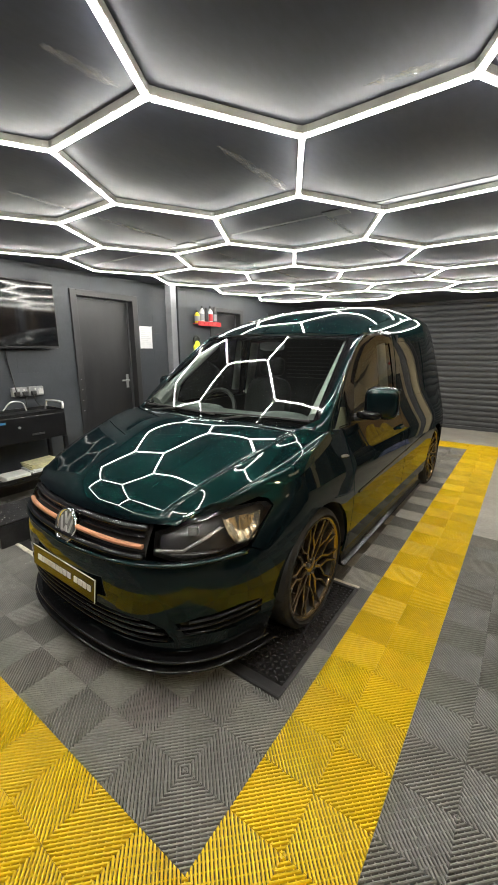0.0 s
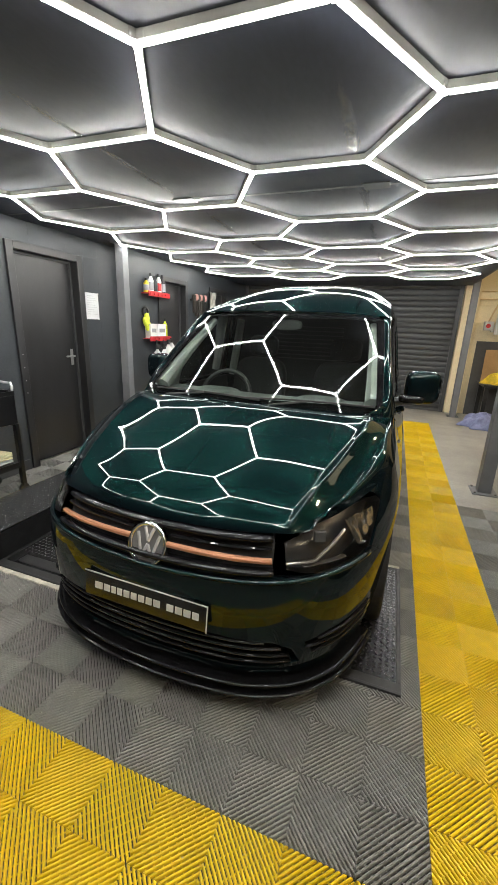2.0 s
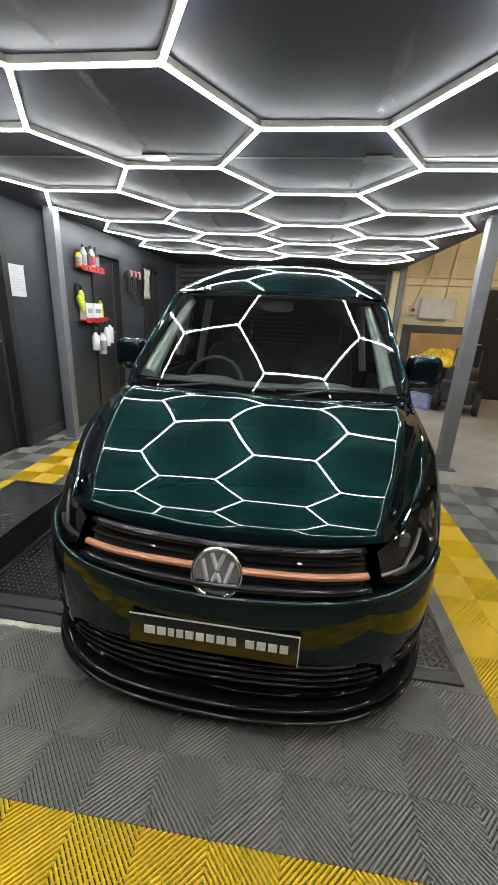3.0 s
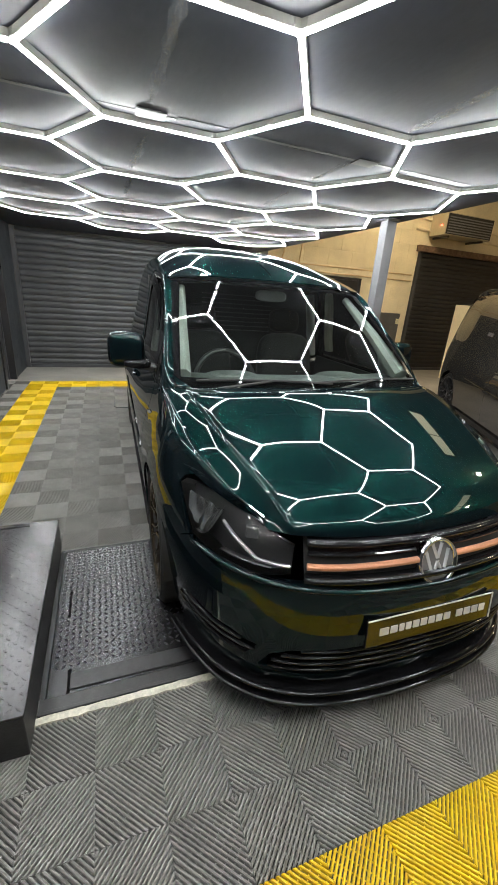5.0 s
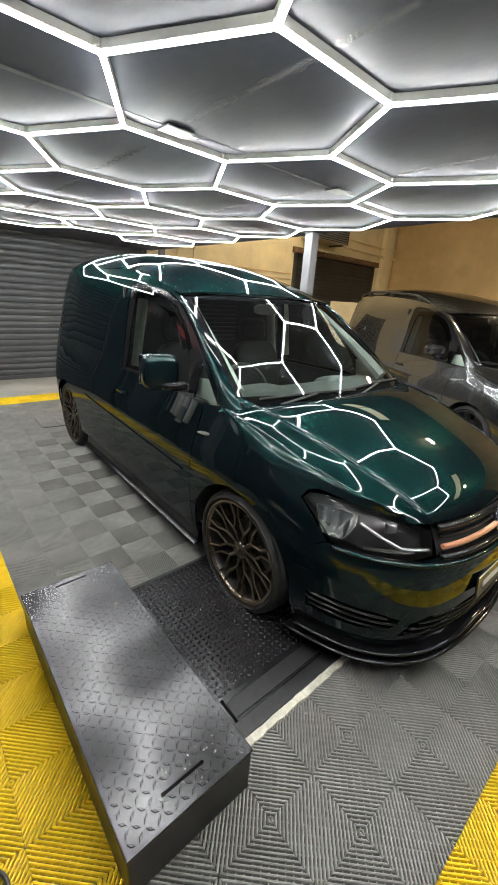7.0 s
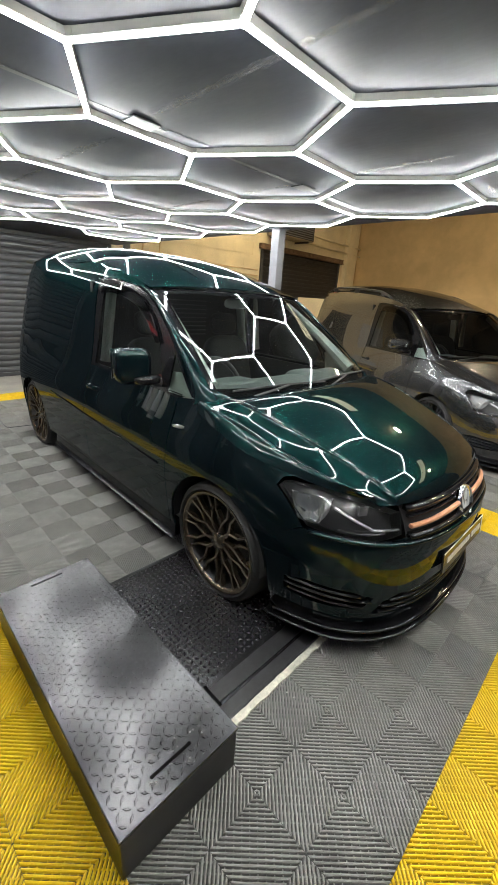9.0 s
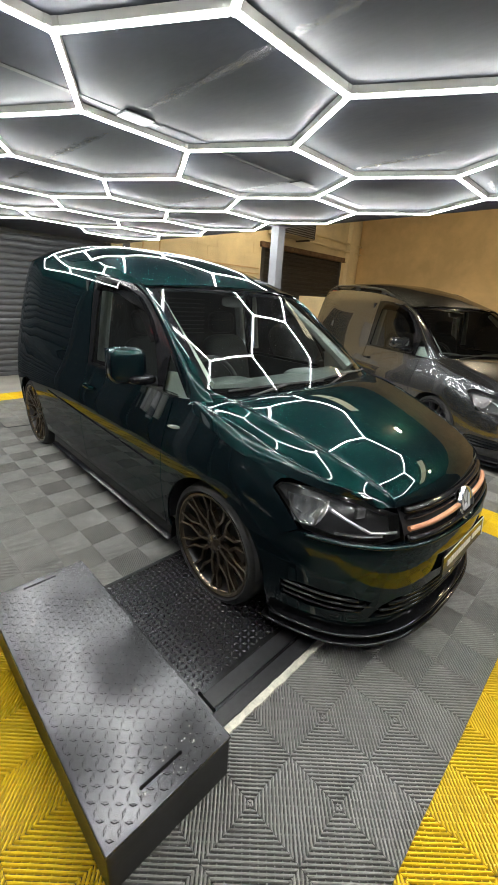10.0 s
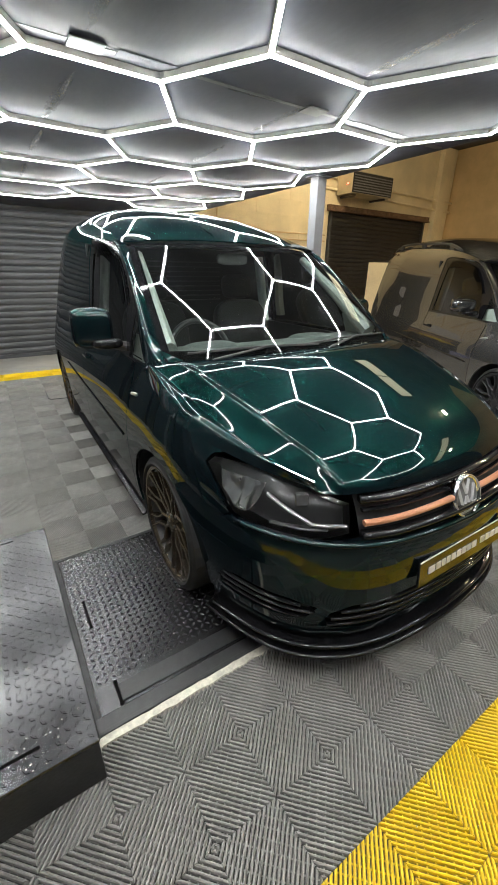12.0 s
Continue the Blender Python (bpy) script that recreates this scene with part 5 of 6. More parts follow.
cable("power_cable", [(-3.52, 1.20, 1.47), (-3.535, 1.205, 1.36), (-3.53, 1.225, 1.20), (-3.48, 1.232, 1.02)], .006, BLACK_TRIM, "black television cable down the wall")
cable("power_cable", [(-3.48, 1.31, 1.0), (-3.50, 1.315, .92), (-3.52, 1.33, .80)], .005, BLACK_TRIM, "black cable below the socket")
cable("power_cable", [(-3.49, 1.39, 1.0), (-3.51, 1.42, .92), (-3.52, 1.47, .86)], .005, BLACK_TRIM, "black cable below the socket")
cable("white_cable", [(-3.35, 1.03, .885), (-3.33, 1.10, .96), (-3.33, 1.20, .945), (-3.34, 1.235, .86)], .006, WHITE_PLASTIC, "white cable arching over the trolley")

notice = thing("notice_sheet", "white printed sheet taped to the grey wall", "notice")
part("sheet", box_bm(X_WALL + .004, X_WALL + .0065, 2.832, 3.032, 1.455, 1.735), PAPER, notice)
for k in range(9):
    part("text_bar", box_bm(X_WALL + .0066, X_WALL + .0075, 2.855, 2.955 + .05 * ((k * 7) % 3) / 2, 1.70 - .024 * k, 1.706 - .024 * k), PALE_INK, notice)
for y, z in ((2.835, 1.725), (3.02, 1.725)):
    part("tape", box_bm(X_WALL + .0066, X_WALL + .0076, y, y + .02, z, z + .012), WHITE_PLASTIC, notice)

TROLLEY = mat("trolley_black", (.007, .007, .008), .34, var=.15, scale=6, fine=.1, rvar=.08)
trolley = thing("tool_trolley", "black steel tool trolley with drawer and lower shelf", "trolley")
part("drawer_box", box_bm(-3.50, -3.13, .62, 1.50, .60, .84, .006), TROLLEY, trolley)
part("tray_lip", joined([(-3.50, -3.13, .62, .63, .84, .872), (-3.50, -3.13, 1.49, 1.50, .84, .872), (-3.14, -3.13, .63, 1.49, .84, .872), (-3.50, -3.49, .63, 1.49, .84, .872)]), TROLLEY, trolley)
for y in (.80, 1.22):
    part("drawer_pull", box_bm(-3.13, -3.122, y - .06, y + .06, .655, .672, .002), STEEL_DARK, trolley, "recessed drawer pull")
part("lock", placed(revolve([(0, .012), (.008, .012), (.008, 0)], 14), Matrix.Translation((-3.13, 1.06, .745))), SOCKET, trolley, "round metal lock")
part("lower_shelf", joined([(-3.50, -3.13, .62, 1.50, .225, .245), (-3.14, -3.13, .62, 1.50, .245, .275)], .002), TROLLEY, trolley)
for x in (-3.485, -3.145):
    for y in (.635, 1.485):
        part("leg", box_bm(x - .018, x + .018, y - .018, y + .018, .07, .60, .003), TROLLEY, trolley)
        part("castor", placed(revolve([(-.014, .0), (-.014, .042), (.014, .042), (.014, 0)], 16), Matrix.Translation((x, y, .040 - .012))), RUBBER, trolley)
sweep("push_handle", [Vector(p) for p in ((-3.48, 1.49, .84), (-3.48, 1.50, .905), (-3.47, 1.505, .93), (-3.30, 1.505, .935), (-3.165, 1.505, .93), (-3.15, 1.50, .905), (-3.15, 1.49, .84))], disc_profile(.012), CHROME_SOFT, trolley, up=(.1, 1, .1), label="bright steel push handle", smooth=True)
part("blue_sticker", box_bm(-3.129, -3.127, .90, .95, .79, .81), BLUE_TAPE, trolley)

cards = thing("paper_stack", "stack of yellowed papers on the trolley shelf", "papers")
for k in range(7):
    o = box_bm(-.11, .11, -.15, .15, .017 * k, .017 * k + .014, .002)
    o.transform(Matrix.Translation((-3.27, 1.28, .246)) @ Matrix.Rotation(radians(-8 + 5 * k % 17), 4, "Z"))
    part("sheet_pile", o, PAPER_OLD if k > 3 else (BLACK_TRIM if k < 2 else PAPER), cards)
router = thing("plastic_case", "white plastic case with yellow sticker on the trolley shelf", "case")
o = box_bm(-.10, .10, -.11, .11, 0, .055, .008)
o.transform(Matrix.Translation((-3.24, 1.0, .246)))
part("case_body", o, WHITE_PLASTIC, router)
part("sticker", box_bm(-3.139, -3.137, 1.0, 1.07, .256, .276), YELLOW_PLASTIC, router)

# ---- rear left wall: racks of bottles ----
def bottle(name, x, y, z, h, r, body_mat, cap_mat, label, band=None, spray=False):
    b = thing(name, label, "bottle", group="detailing bottles", at=Matrix.Translation((x, y, z)))
    o = revolve([(0, 0), (0, r * .92), (h * .03, r), (h * .66, r), (h * .78, r * .55), (h * .84, r * .38), (h * .88, r * .38)], 20)
    o.transform(Matrix.Rotation(-math.pi / 2, 4, "Y"))
    part("bottle_body", o, body_mat, b, "", True)
    o = revolve([(h * .86, r * .45), (h, r * .42), (h, 0)], 14)
    o.transform(Matrix.Rotation(-math.pi / 2, 4, "Y"))
    part("cap", o, cap_mat, b)
    if band:
        o = revolve([(h * .15, r * 1.02), (h * .55, r * 1.02)], 20)
        o.transform(Matrix.Rotation(-math.pi / 2, 4, "Y"))
        part("label_band", o, band, b, "", True)
    if spray:
        part("trigger", joined([(-.012, .012, -.02, .055, h * .98, h * 1.10), (-.007, .007, .03, .045, h * .86, h)], .003), cap_mat, b)
    return b


def rack(y0, y1, z, material, label):
    r = thing("bottle_rack", label, "rack", group="bottle racks")
    part("shelf_board", box_bm(-3.43, -3.325, y0, y1, z, z + .012, .003), material, r)
    part("front_lip", box_bm(-3.325, -3.315, y0, y1, z - .028, z + .035, .004), material, r)
    n = int((y1 - y0) / .09)
    for k in range(n):
        part("hook", placed(revolve([(0, .020), (.008, .020), (.008, 0)], 12), Matrix.Translation((-3.315, y0 + .045 + .09 * k, z + .004))), material, r)
    return r


rack(3.70, 4.20, 1.800, RED_PLASTIC, "red plastic wall rack holding bottles")
for k, (y, h, bodym, capm, band) in enumerate(((3.735, .17, YELLOW_PLASTIC, BLACK_TRIM, INK), (3.84, .24, WHITE_PLASTIC, BLACK_TRIM, INK), (3.93, .22, BLACK_TRIM, BLACK_TRIM, None), (4.02, .25, WHITE_PLASTIC, BLACK_TRIM, RED_PLASTIC), (4.12, .25, BLACK_TRIM, BLACK_TRIM, INK))):
    bottle("bottle", -3.375, y, 1.812, h, .036, bodym, capm, ("yellow" if k == 0 else "white" if k in (1, 3) else "black") + " plastic bottle on a red wall rack", band)
rack(3.70, 4.22, 1.235, RED_PLASTIC, "dark red wall rack with cartons and hanging sprayers")
for y0, y1, m, lab in ((3.74, 3.90, WHITE_PLASTIC, "white cardboard carton on the wall rack"), (3.915, 4.11, PAPER, "pale printed carton on the wall rack")):
    c = thing("carton", lab, "box", group="cartons on the rack")
    part("carton_body", box_bm(-3.42, -3.335, y0, y1, 1.2475, 1.43, .003), m, c)
    part("print_panel", box_bm(-3.3345, -3.333, y0 + .03, y1 - .03, 1.32, 1.37), INK, c)
bottle("bottle", -3.38, 4.16, 1.2475, .26, .032, LIME, BLACK_TRIM, "green plastic bottle on the wall rack")
for y, z, h, m in ((3.80, .90, .24, WHITE_PLASTIC), (3.96, .84, .30, PAPER), (4.07, .93, .27, WHITE_PLASTIC), (4.16, .96, .26, PAPER)):
    sp = bottle("spray_bottle", -3.28, y, z, h, .044, m, BLACK_TRIM, "white spray bottle hung from the wall rack", INK if h > .28 else None, True)
    part("hanger", box_bm(-.006, .006, -.02, .0, h * 1.05, 1.225 - z, .001), BLACK_TRIM, sp)
glove = thing("work_gloves", "lime yellow work gloves hung on the wall", "gloves")
for k, (dy, dz) in enumerate(((0, 0), (.03, .05), (.05, -.05))):
    part("glove", placed(ball_bm(.028, .038, .065, .8), Matrix.Translation((-3.38, 3.70 + dy, 1.45 + dz)) @ Matrix.Rotation(radians(25 - 20 * k), 4, "X")), LIME, glove, "", True)
ring = thing("wall_ring", "round black hose ring on the grey wall", "ring")
sweep("ring", [(-3.415, 3.75 + .055 * math.cos(2 * math.pi * k / 24), 1.575 + .055 * math.sin(2 * math.pi * k / 24)) for k in range(24)], disc_profile(.016), BLACK_TRIM, ring, up=(1, 0, 0), closed=True, smooth=True)
part("backing", placed(revolve([(0, .0), (.012, .0), (.012, .045), (0, .045)], 20), Matrix.Translation((-3.43, 3.75, 1.575))), DOOR_BLACK, ring)
hooks = thing("brush_rack", "wall rail hung with brushes and straps", "rack")
part("rail", box_bm(-3.43, -3.40, 4.98, 5.45, 1.80, 1.83, .003), BLACK_TRIM, hooks)
for k in range(6):
    y = 5.02 + .075 * k
    part("brush", joined([(-3.40, -3.36, y - .014, y + .014, 1.62 - .05 * (k % 3), 1.80)], .004), LEATHER_DARK, hooks)
    part("brush_head", placed(ball_bm(.03, .032, .05, .7), Matrix.Translation((-3.375, y, 1.85 + .012 * (k % 2)))), PINK if k % 2 else LEATHER_DARK, hooks, "", True)
for k in range(3):
    y = 5.30 + .05 * k
    sweep("strap", [Vector((-3.36, y, 1.80)), Vector((-3.34, y + .01, 1.6)), Vector((-3.34, y + .03, 1.42)), Vector((-3.36, y + .05, 1.5)), Vector((-3.37, y + .04, 1.78))], rect(.004, .022), BLACK_TRIM, hooks, up=(1, 0, 0))
towel = thing("hanging_towel", "off-white towel hung beside the rear door", "towel")
bm = bmesh.new()
rows = []
for i in range(13):
    z = 1.98 - .44 * i / 12
    rows.append([bm.verts.new((-3.34 + .016 * math.sin(j * 1.6 + .3 * i) + .004 * math.sin(i * 1.3), 5.50 + .25 * j / 10 + .006 * math.sin(i), z)) for j in range(11)])
for i in range(12):
    for j in range(10):
        bm.faces.new((rows[i][j], rows[i + 1][j], rows[i + 1][j + 1], rows[i][j + 1]))
bmesh.ops.solidify(bm, geom=bm.faces[:], thickness=.012)
part("cloth", bm, CLOTH_WHITE, towel, "", True)
part("peg", box_bm(-3.43, -3.33, 5.60, 5.62, 1.965, 1.985, .003), BLACK_TRIM, towel)

hook_rod = thing("bent_rod", "thin black bent rod lying on the floor tiles", "rod")
sweep("rod", [(-2.005, 4.99, .006), (-2.02, 4.62, .006), (-1.99, 4.58, .006), (-1.80, 4.55, .006), (-1.65, 4.54, .006)], disc_profile(.005), BLACK_TRIM, hook_rod)

cable("floor_cable", [(-3.40, .96, .007), (-3.16, .88, .007), (-3.07, .79, .007), (-3.055, .72, .007), (-3.11, .62, .007), (-3.36, .52, .007)], .006, BLACK_TRIM, "black cable lying on the yellow tiles")

# ---- open bay at the rear right ----
meter = thing("electric_cabinet", "pale grey electrical cabinet on the cream wall", "cabinet")
part("cabinet_body", box_bm(1.30, 1.92, 7.28, 7.38, 1.46, 1.82, .006), WHITE_PLASTIC, meter)
part("cabinet_door", box_bm(1.315, 1.905, 7.268, 7.28, 1.475, 1.805, .004), WHITE_PLASTIC, meter)
part("mounting", box_bm(1.34, 1.88, 7.38, 7.45, 1.50, 1.78), STEEL_GREY, meter)
alarm = thing("isolator_switch", "small grey isolator with a dark knob", "switch")
part("switch_box", box_bm(1.13, 1.27, 7.33, 7.45, 1.53, 1.68, .006), WHITE_PLASTIC, alarm)
part("knob", placed(revolve([(0, .038), (.02, .034), (.02, 0)], 16), Matrix.Translation((1.19, 7.33, 1.605)) @ Matrix.Rotation(-math.pi / 2, 4, "Z")), RED_PLASTIC, alarm)
part("side_box", box_bm(1.30, 1.26, 7.40, 7.45, 1.50, 1.62, .003), WHITE_PLASTIC, alarm)
for x0, z0, x1, z1 in ((1.20, 1.68, 1.42, 2.35), (1.75, 1.82, 1.95, 4.2), (1.42, 2.35, 1.45, 4.2)):
    pipe = thing("conduit", "thin cream conduit on the cream wall", "conduit", group="wall conduits")
    sweep("pipe", [(x0, 7.435, z0), (x1, 7.435, z1)], disc_profile(.014), CREAM_WARM, pipe, up=(0, 1, 0))
for z in (2.05, 2.18):
    pipe = thing("conduit", "horizontal cream conduit on the cream wall", "conduit", group="wall conduits")
    sweep("pipe", [(1.0, 7.43, z), (4.7, 7.43, z + .02)], disc_profile(.014), CREAM_WARM, pipe, up=(0, 1, 0))
for z in (3.0, 3.22):
    pipe = thing("conduit", "rusty pipe along the cream wall", "conduit", group="wall conduits")
    sweep("pipe", [(4.6, 7.42, z + .15), (7.2, 7.42, z + .06), (9.3, 7.30, z)], disc_profile(.025), CREAM_LIT, pipe, up=(0, 1, 0), smooth=True)
heater = thing("wall_heater", "beige wall-hung heater with a dark front above the small shutter", "heater")
part("heater_body", box_bm(4.95, 6.30, 6.965, 7.42, 3.02, 3.45, .012), HEATER_BEIGE, heater)
part("heater_front", box_bm(4.97, 6.28, 6.95, 6.965, 3.04, 3.43, .004), TREAD_EDGE, heater)
part("pilot_lamp", box_bm(4.938, 4.952, 7.06, 7.11, 3.20, 3.23, .003), RED_LAMP, heater, "small red pilot lamp")
part("heater_grille", joined([(5.0, 6.25, 6.942, 6.95, 3.06 + .05 * k, 3.08 + .05 * k) for k in range(7)]), STEEL_GREY, heater)
part("heater_bracket", joined([(5.1, 5.14, 7.0, 7.45, 2.98, 3.02), (6.1, 6.14, 7.0, 7.45, 2.98, 3.02)]), STEEL_DARK, heater)

back_door = tagged(part("door_4", box_bm(2.36, 3.26, 7.385, 7.425, .004, 1.955, .004), DOOR_BLACK), "closed black door in the cream rear wall", "door", kind="structure")
part("door_frame", joined([(2.30, 2.36, 7.37, 7.434, -.002, 2.01), (3.26, 3.32, 7.37, 7.434, -.002, 2.01), (2.36, 3.26, 7.37, 7.434, 1.957, 2.01)], .003), DOOR_BLACK, back_door)
part("door_handle", joined([(2.44, 2.455, 7.345, 7.385, 1.03, 1.045), (2.43, 2.55, 7.34, 7.352, 1.028, 1.047)], .003), SOCKET, back_door, "satin metal lever handle")
part("door_sign", box_bm(2.74, 2.86, 7.381, 7.385, 1.50, 1.58), PAPER, back_door, "small pale sign")
sticker = thing("wall_sticker", "small yellowed notice on the dark dado", "notice")
part("sheet", box_bm(4.50, 4.60, 7.428, 7.433, 1.10, 1.22), PAPER_OLD, sticker)
part("text_bar", box_bm(4.515, 4.585, 7.4265, 7.428, 1.17, 1.18), INK, sticker)

bench = thing("workbench", "low bench with a plywood sheet against the dado", "bench")
part("bench_top", box_bm(1.20, 2.24, 6.75, 7.40, .60, .64, .004), BLACK_TRIM, bench)
for x in (1.26, 2.18):
    for y in (6.80, 7.34):
        part("leg", box_bm(x - .03, x + .03, y - .03, y + .03, -.002, .60, .003), BLACK_TRIM, bench)
board = thing("plywood_sheet", "brown board leaning on the dark dado", "board")
o = box_bm(-.50, .50, -.008, .008, 0, .56, .002)
o.transform(Matrix.Translation((1.75, 7.38, .640)) @ Matrix.Rotation(radians(-4), 4, "X"))
part("sheet", o, CARD, board)


def heap(name, label, category, x, y, z, sx, sy, sz, material, seed, folds=7):
    """A crumpled cover: a dome broken into folds."""
    r = random.Random(seed)
    ph = [r.random() * 6.28 for _ in range(6)]
    bm = bmesh.new()
    rows = []
    for i in range(15):
        a = i / 14
        row = []
        for j in range(30):
            th = 2 * math.pi * j / 30
            k = a ** .7
            wob = 1 + .16 * math.sin(folds * th + ph[0] + 3 * a) + .08 * math.sin(3 * th + ph[1])
            zz = (1 - a ** 2.2) * (1 + .16 * math.sin(4 * th + ph[2] + 5 * a) + .10 * math.sin(9 * th + ph[3]))
            row.append(bm.verts.new((x + sx * k * wob * math.cos(th), y + sy * k * wob * math.sin(th), z + sz * max(zz, 0))))
        rows.append(row)
    for i in range(14):
        for j in range(30):
            bm.faces.new((rows[i][j], rows[i][(j + 1) % 30], rows[i + 1][(j + 1) % 30], rows[i + 1][j]))
    bm.faces.new(rows[-1][::-1])
    bmesh.ops.remove_doubles(bm, verts=bm.verts, dist=1e-5)
    bmesh.ops.recalc_face_normals(bm, faces=bm.faces)
    t = thing(name, label, category)
    part("cloth", bm, material, t, "", True)
    return t


heap("yellow_cover", "crumpled yellow cover heaped on the bench", "cover", 1.75, 7.02, .638, .50, .24, .26, CLOTH_YELLOW, 3)
heap("blue_cover", "crumpled blue cloth heap on the concrete", "cover", 1.25, 6.35, -.003, .36, .30, .20, CLOTH_BLUE, 8)
heap("dark_bag", "dark bag slumped on the bench end", "bag", 2.04, 6.98, .638, .17, .22, .20, LEATHER_DARK, 5)

mower = thing("floor_machine", "dark wheeled workshop machine on the concrete", "machine", at=Matrix.Translation((1.85, 6.15, -.002)) @ Matrix.Rotation(radians(-25), 4, "Z"))
part("machine_body", box_bm(-.26, .26, -.32, .32, .16, .55, .05), BLACK_TRIM, mower)
part("machine_cover", placed(ball_bm(.24, .28, .16, .55), Matrix.Translation((0, 0, .58))), LEATHER_DARK, mower, "", True)
for sx in (-1, 1):
    for yy in (-.22, .24):
        w_ = part("machine_wheel", placed(revolve([(-.05, .0), (-.05, .10), (-.04, .17), (.04, .17), (.05, .10), (.05, 0)], 28), Matrix.Translation((sx * .30, yy, .17))), RUBBER, mower)
        part("wheel_disc", placed(revolve([(-.052, .0), (-.052, .07), (.052, .07), (.052, 0)], 20), Matrix.Translation((sx * .30, yy, .17))), STEEL_DARK, w_)
    sweep("push_bar", [(sx * .2, .30, .5), (sx * .2, .44, .75), (sx * .2, .55, .98)], disc_profile(.014), STEEL_DARK, mower, up=(1, 0, 0), smooth=True)
sweep("handle_bar", [(-.2, .55, .98), (.2, .55, .98)], disc_profile(.016), BLACK_TRIM, mower, up=(0, 0, 1), smooth=True)
panel_ = thing("leaning_panel", "pale board standing behind the grey van", "board")
o = box_bm(-.5, .5, -.012, .012, 0, 1.62, .004)
o.transform(Matrix.Translation((5.62, 6.15, -.002)) @ Matrix.Rotation(radians(-35), 4, "Z"))
part("sheet", o, CREAM_LIT, panel_)

# ---- vans ----
build_van(VAN, GREEN, BRONZE, COPPER, "glossy dark green panel van, lowered, on bronze alloy wheels", True, False, GREEN)
build_van(VAN_GREY, GREY_PAINT, DARK_RIM, BLACK_GLOSS, "parked grey metallic panel van with roof rails", False, True, GREY_PAINT)

# ---- ribbed floor tiles ----
TILE, RIBS = .40, 24


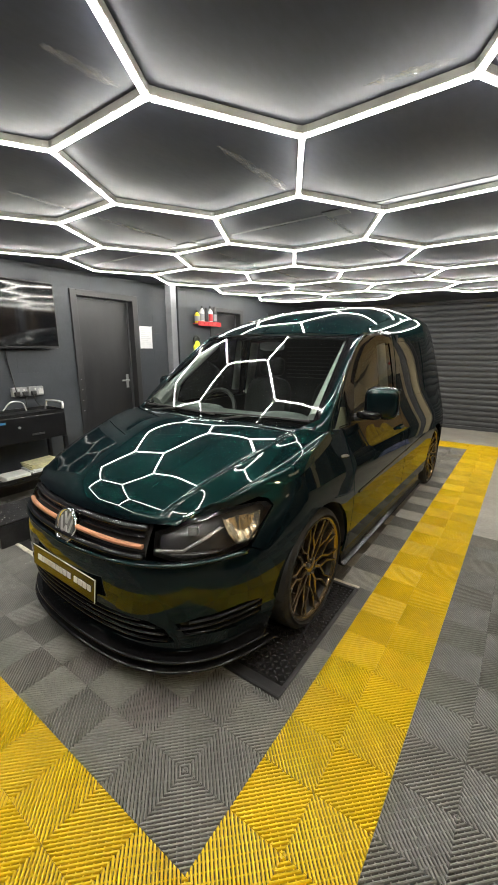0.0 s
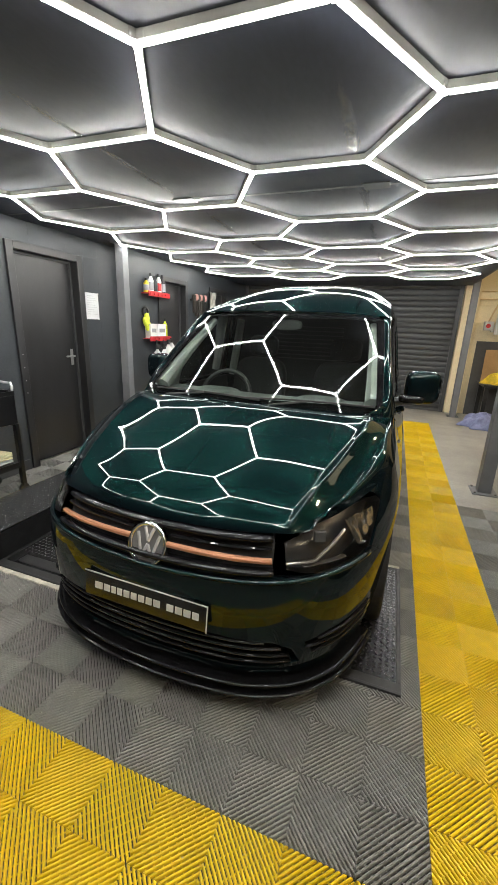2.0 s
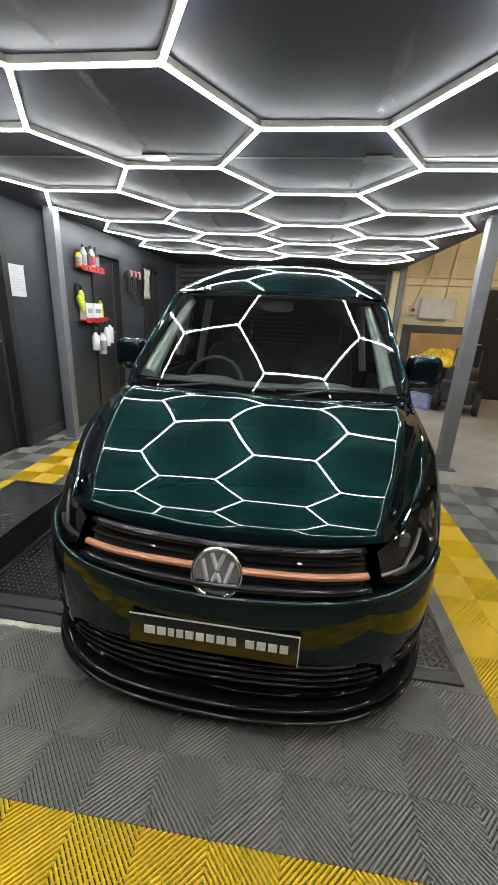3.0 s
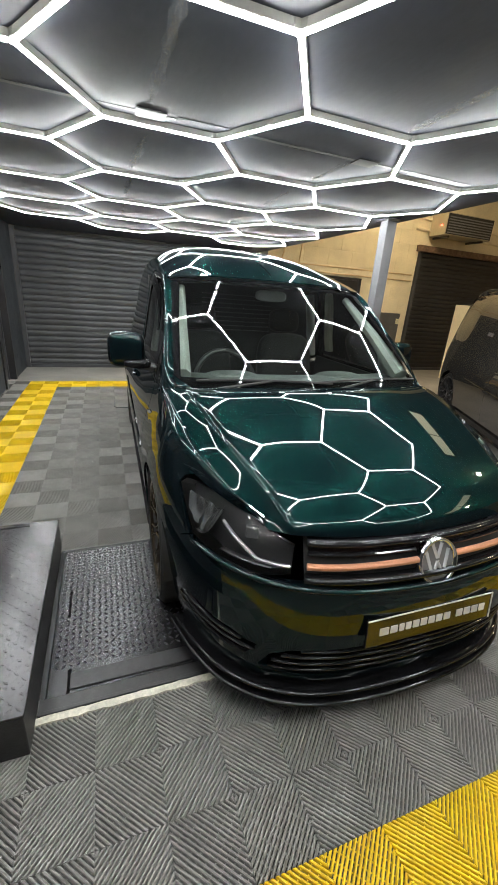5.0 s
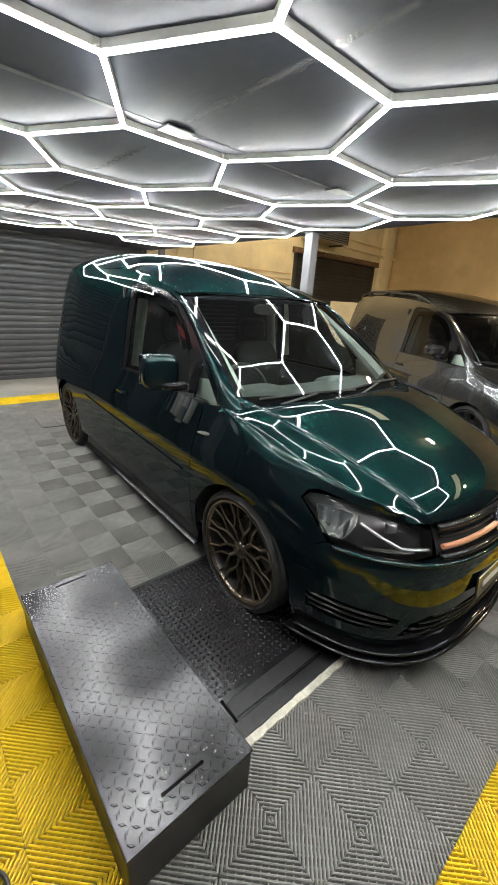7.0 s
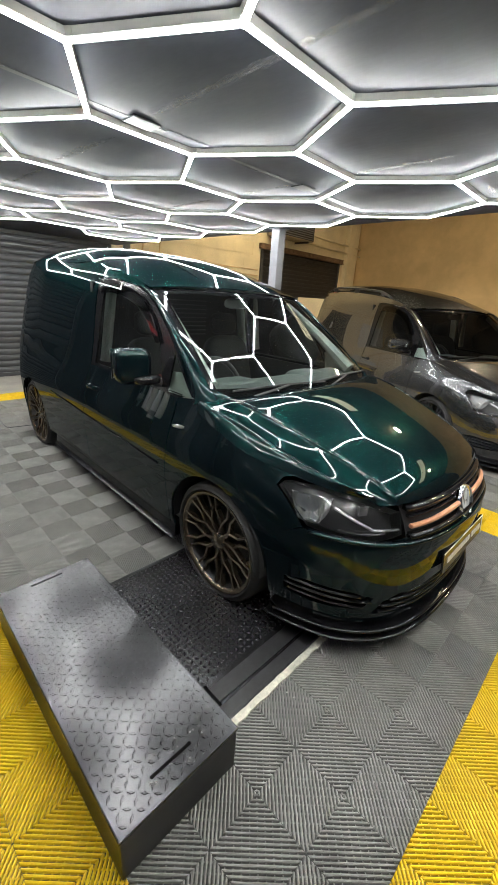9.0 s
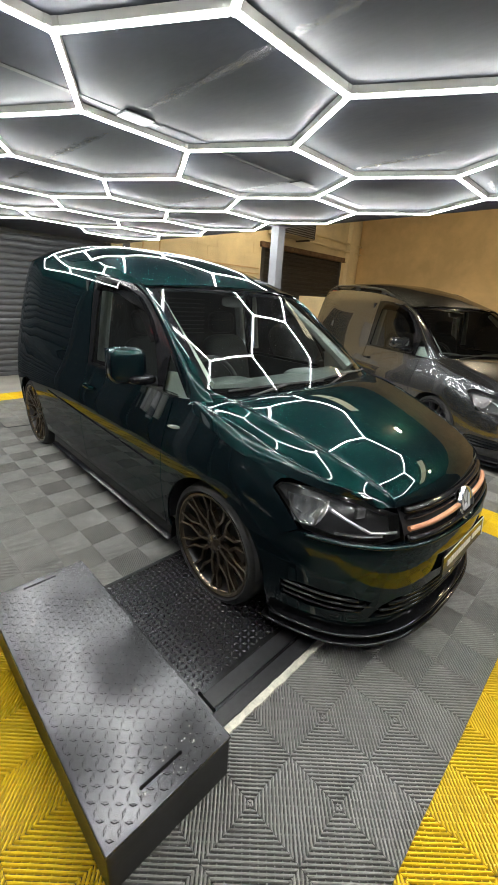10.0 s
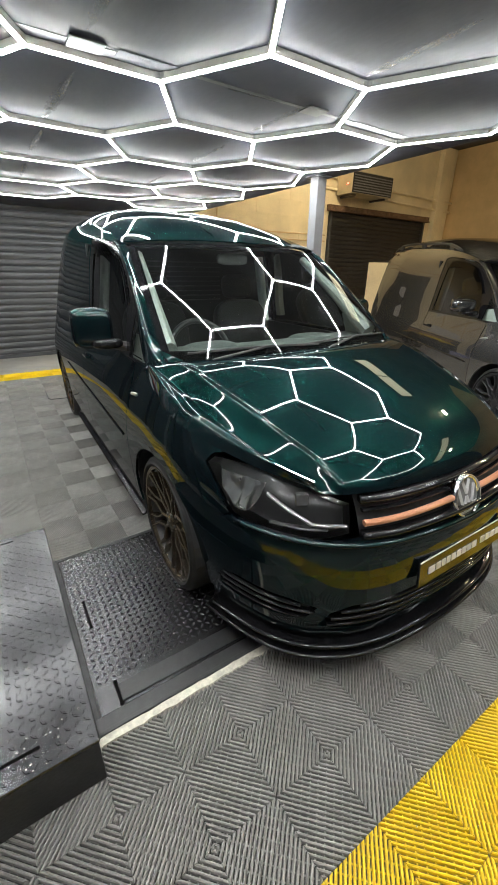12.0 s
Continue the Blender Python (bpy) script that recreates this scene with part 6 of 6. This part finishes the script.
def tile_mesh(name, material, half=False):
    """One tile: ribs in four quarters, nested round the middle, with thin cross ties in the gaps."""
    q = TILE / 2
    pitch = q * math.sqrt(2) / RIBS
    w = pitch * .358
    vs, fs = [], []

    def clip_seg(c, d, lo, hi):
        t0, t1 = -1e9, 1e9
        for k in range(2):
            if abs(d[k]) < 1e-9:
                continue
            a, b = (lo[k] - c[k]) / d[k], (hi[k] - c[k]) / d[k]
            t0, t1 = max(t0, min(a, b)), min(t1, max(a, b))
        return t0, t1
    for qx in (0, 1):
        for qy in (0, 1):
            if half and qy == 1:
                continue
            lo, hi = (qx * q - q, qy * q - q), (qx * q, qy * q)
            same = qx == qy
            d = (math.sqrt(.5), -math.sqrt(.5)) if same else (math.sqrt(.5), math.sqrt(.5))
            n = (math.sqrt(.5), math.sqrt(.5)) if same else (-math.sqrt(.5), math.sqrt(.5))
            c0 = ((lo[0] + hi[0]) / 2, (lo[1] + hi[1]) / 2)
            for k in range(RIBS):
                off = (k + .5 - RIBS / 2) * pitch
                c = (c0[0] + n[0] * off, c0[1] + n[1] * off)
                t0, t1 = clip_seg(c, d, lo, hi)
                if t1 - t0 < .004:
                    continue
                k0 = len(vs)
                for end in (0, 1):
                    for s, z in ((-1, -.0105), (-.93, -.0042), (-.60, -.0012), (0, 0), (.60, -.0012), (.93, -.0042), (1, -.0105)):
                        e = (c[0] + n[0] * s * w, c[1] + n[1] * s * w)
                        ab = clip_seg(e, d, (lo[0] + .0006, lo[1] + .0006), (hi[0] - .0006, hi[1] - .0006))
                        t = ab[end] if ab[1] > ab[0] else (ab[0] + ab[1]) / 2
                        vs.append((e[0] + d[0] * t, e[1] + d[1] * t, z))
                fs += [(k0 + i, k0 + i + 1, k0 + 8 + i, k0 + 7 + i) for i in range(6)] + [tuple(range(k0 + 6, k0 - 1, -1)), tuple(range(k0 + 7, k0 + 14))]
            for k in range(1, 12):
                off = (k - 6) * q * math.sqrt(2) / 12
                c = (c0[0] + d[0] * off, c0[1] + d[1] * off)
                t0, t1 = clip_seg(c, n, lo, hi)
                k0 = len(vs)
                for t in (t0, t1):
                    for s in (-1, 1):
                        vs.append((c[0] + n[0] * t + d[0] * s * .0018, c[1] + n[1] * t + d[1] * s * .0021, -.0050))
                fs.append((k0, k0 + 1, k0 + 3, k0 + 2))
    me = bpy.data.meshes.new(name)
    me.from_pydata(vs, [], fs)
    bmt = bmesh.new()
    bmt.from_mesh(me)
    bmesh.ops.recalc_face_normals(bmt, faces=bmt.faces)
    for f in bmt.faces:
        if abs(f.normal.z) > .99 and f.normal.z < 0:
            f.normal_flip()
    bmt.to_mesh(me)
    bmt.free()
    me.materials.append(material)
    return me


tiles = tagged(part("floor_tiles", box_bm(-3.55, 1.2, -2.0, 6.2, -.016, -.012), TILE_BASE), "interlocking ribbed tiles, grey with a yellow border", "floor", kind="structure")
grey_me, yel_me, half_g, half_y = tile_mesh("tile", TILE_GREY), tile_mesh("tile", TILE_YELLOW), tile_mesh("tile", TILE_GREY, True), tile_mesh("tile", TILE_YELLOW, True)


def is_yellow(x, y):
    return (-3.2 < x < .4 and -.4 < y < 6.2) and not (-2.8 < x < 0 and 0 < y < 5.8)


def lay(x, y, half=False):
    if x < -3.40:
        x = -3.40 + .045
    data = (half_y if half else yel_me) if is_yellow(x, y) else (half_g if half else grey_me)
    t = new("tile", data)
    t.parent = tiles
    t.location = (x, y + (.1 if half else 0), 0)


for ix in range(-9, 3):
    x = ix * .4 + .2
    for iy in range(-5, 14):
        y = iy * .4 + .2
        covered = (-2.38 < x < -1.5 and .75 < y < 1.5) or (-2.75 < x < -2.45 and .9 < y < 1.5)
        if not covered and not (x > .4 and y > 2.8):
            lay(x, y)
    if x < .4:
        lay(x, 5.7, True)
        lay(x, 6.0)
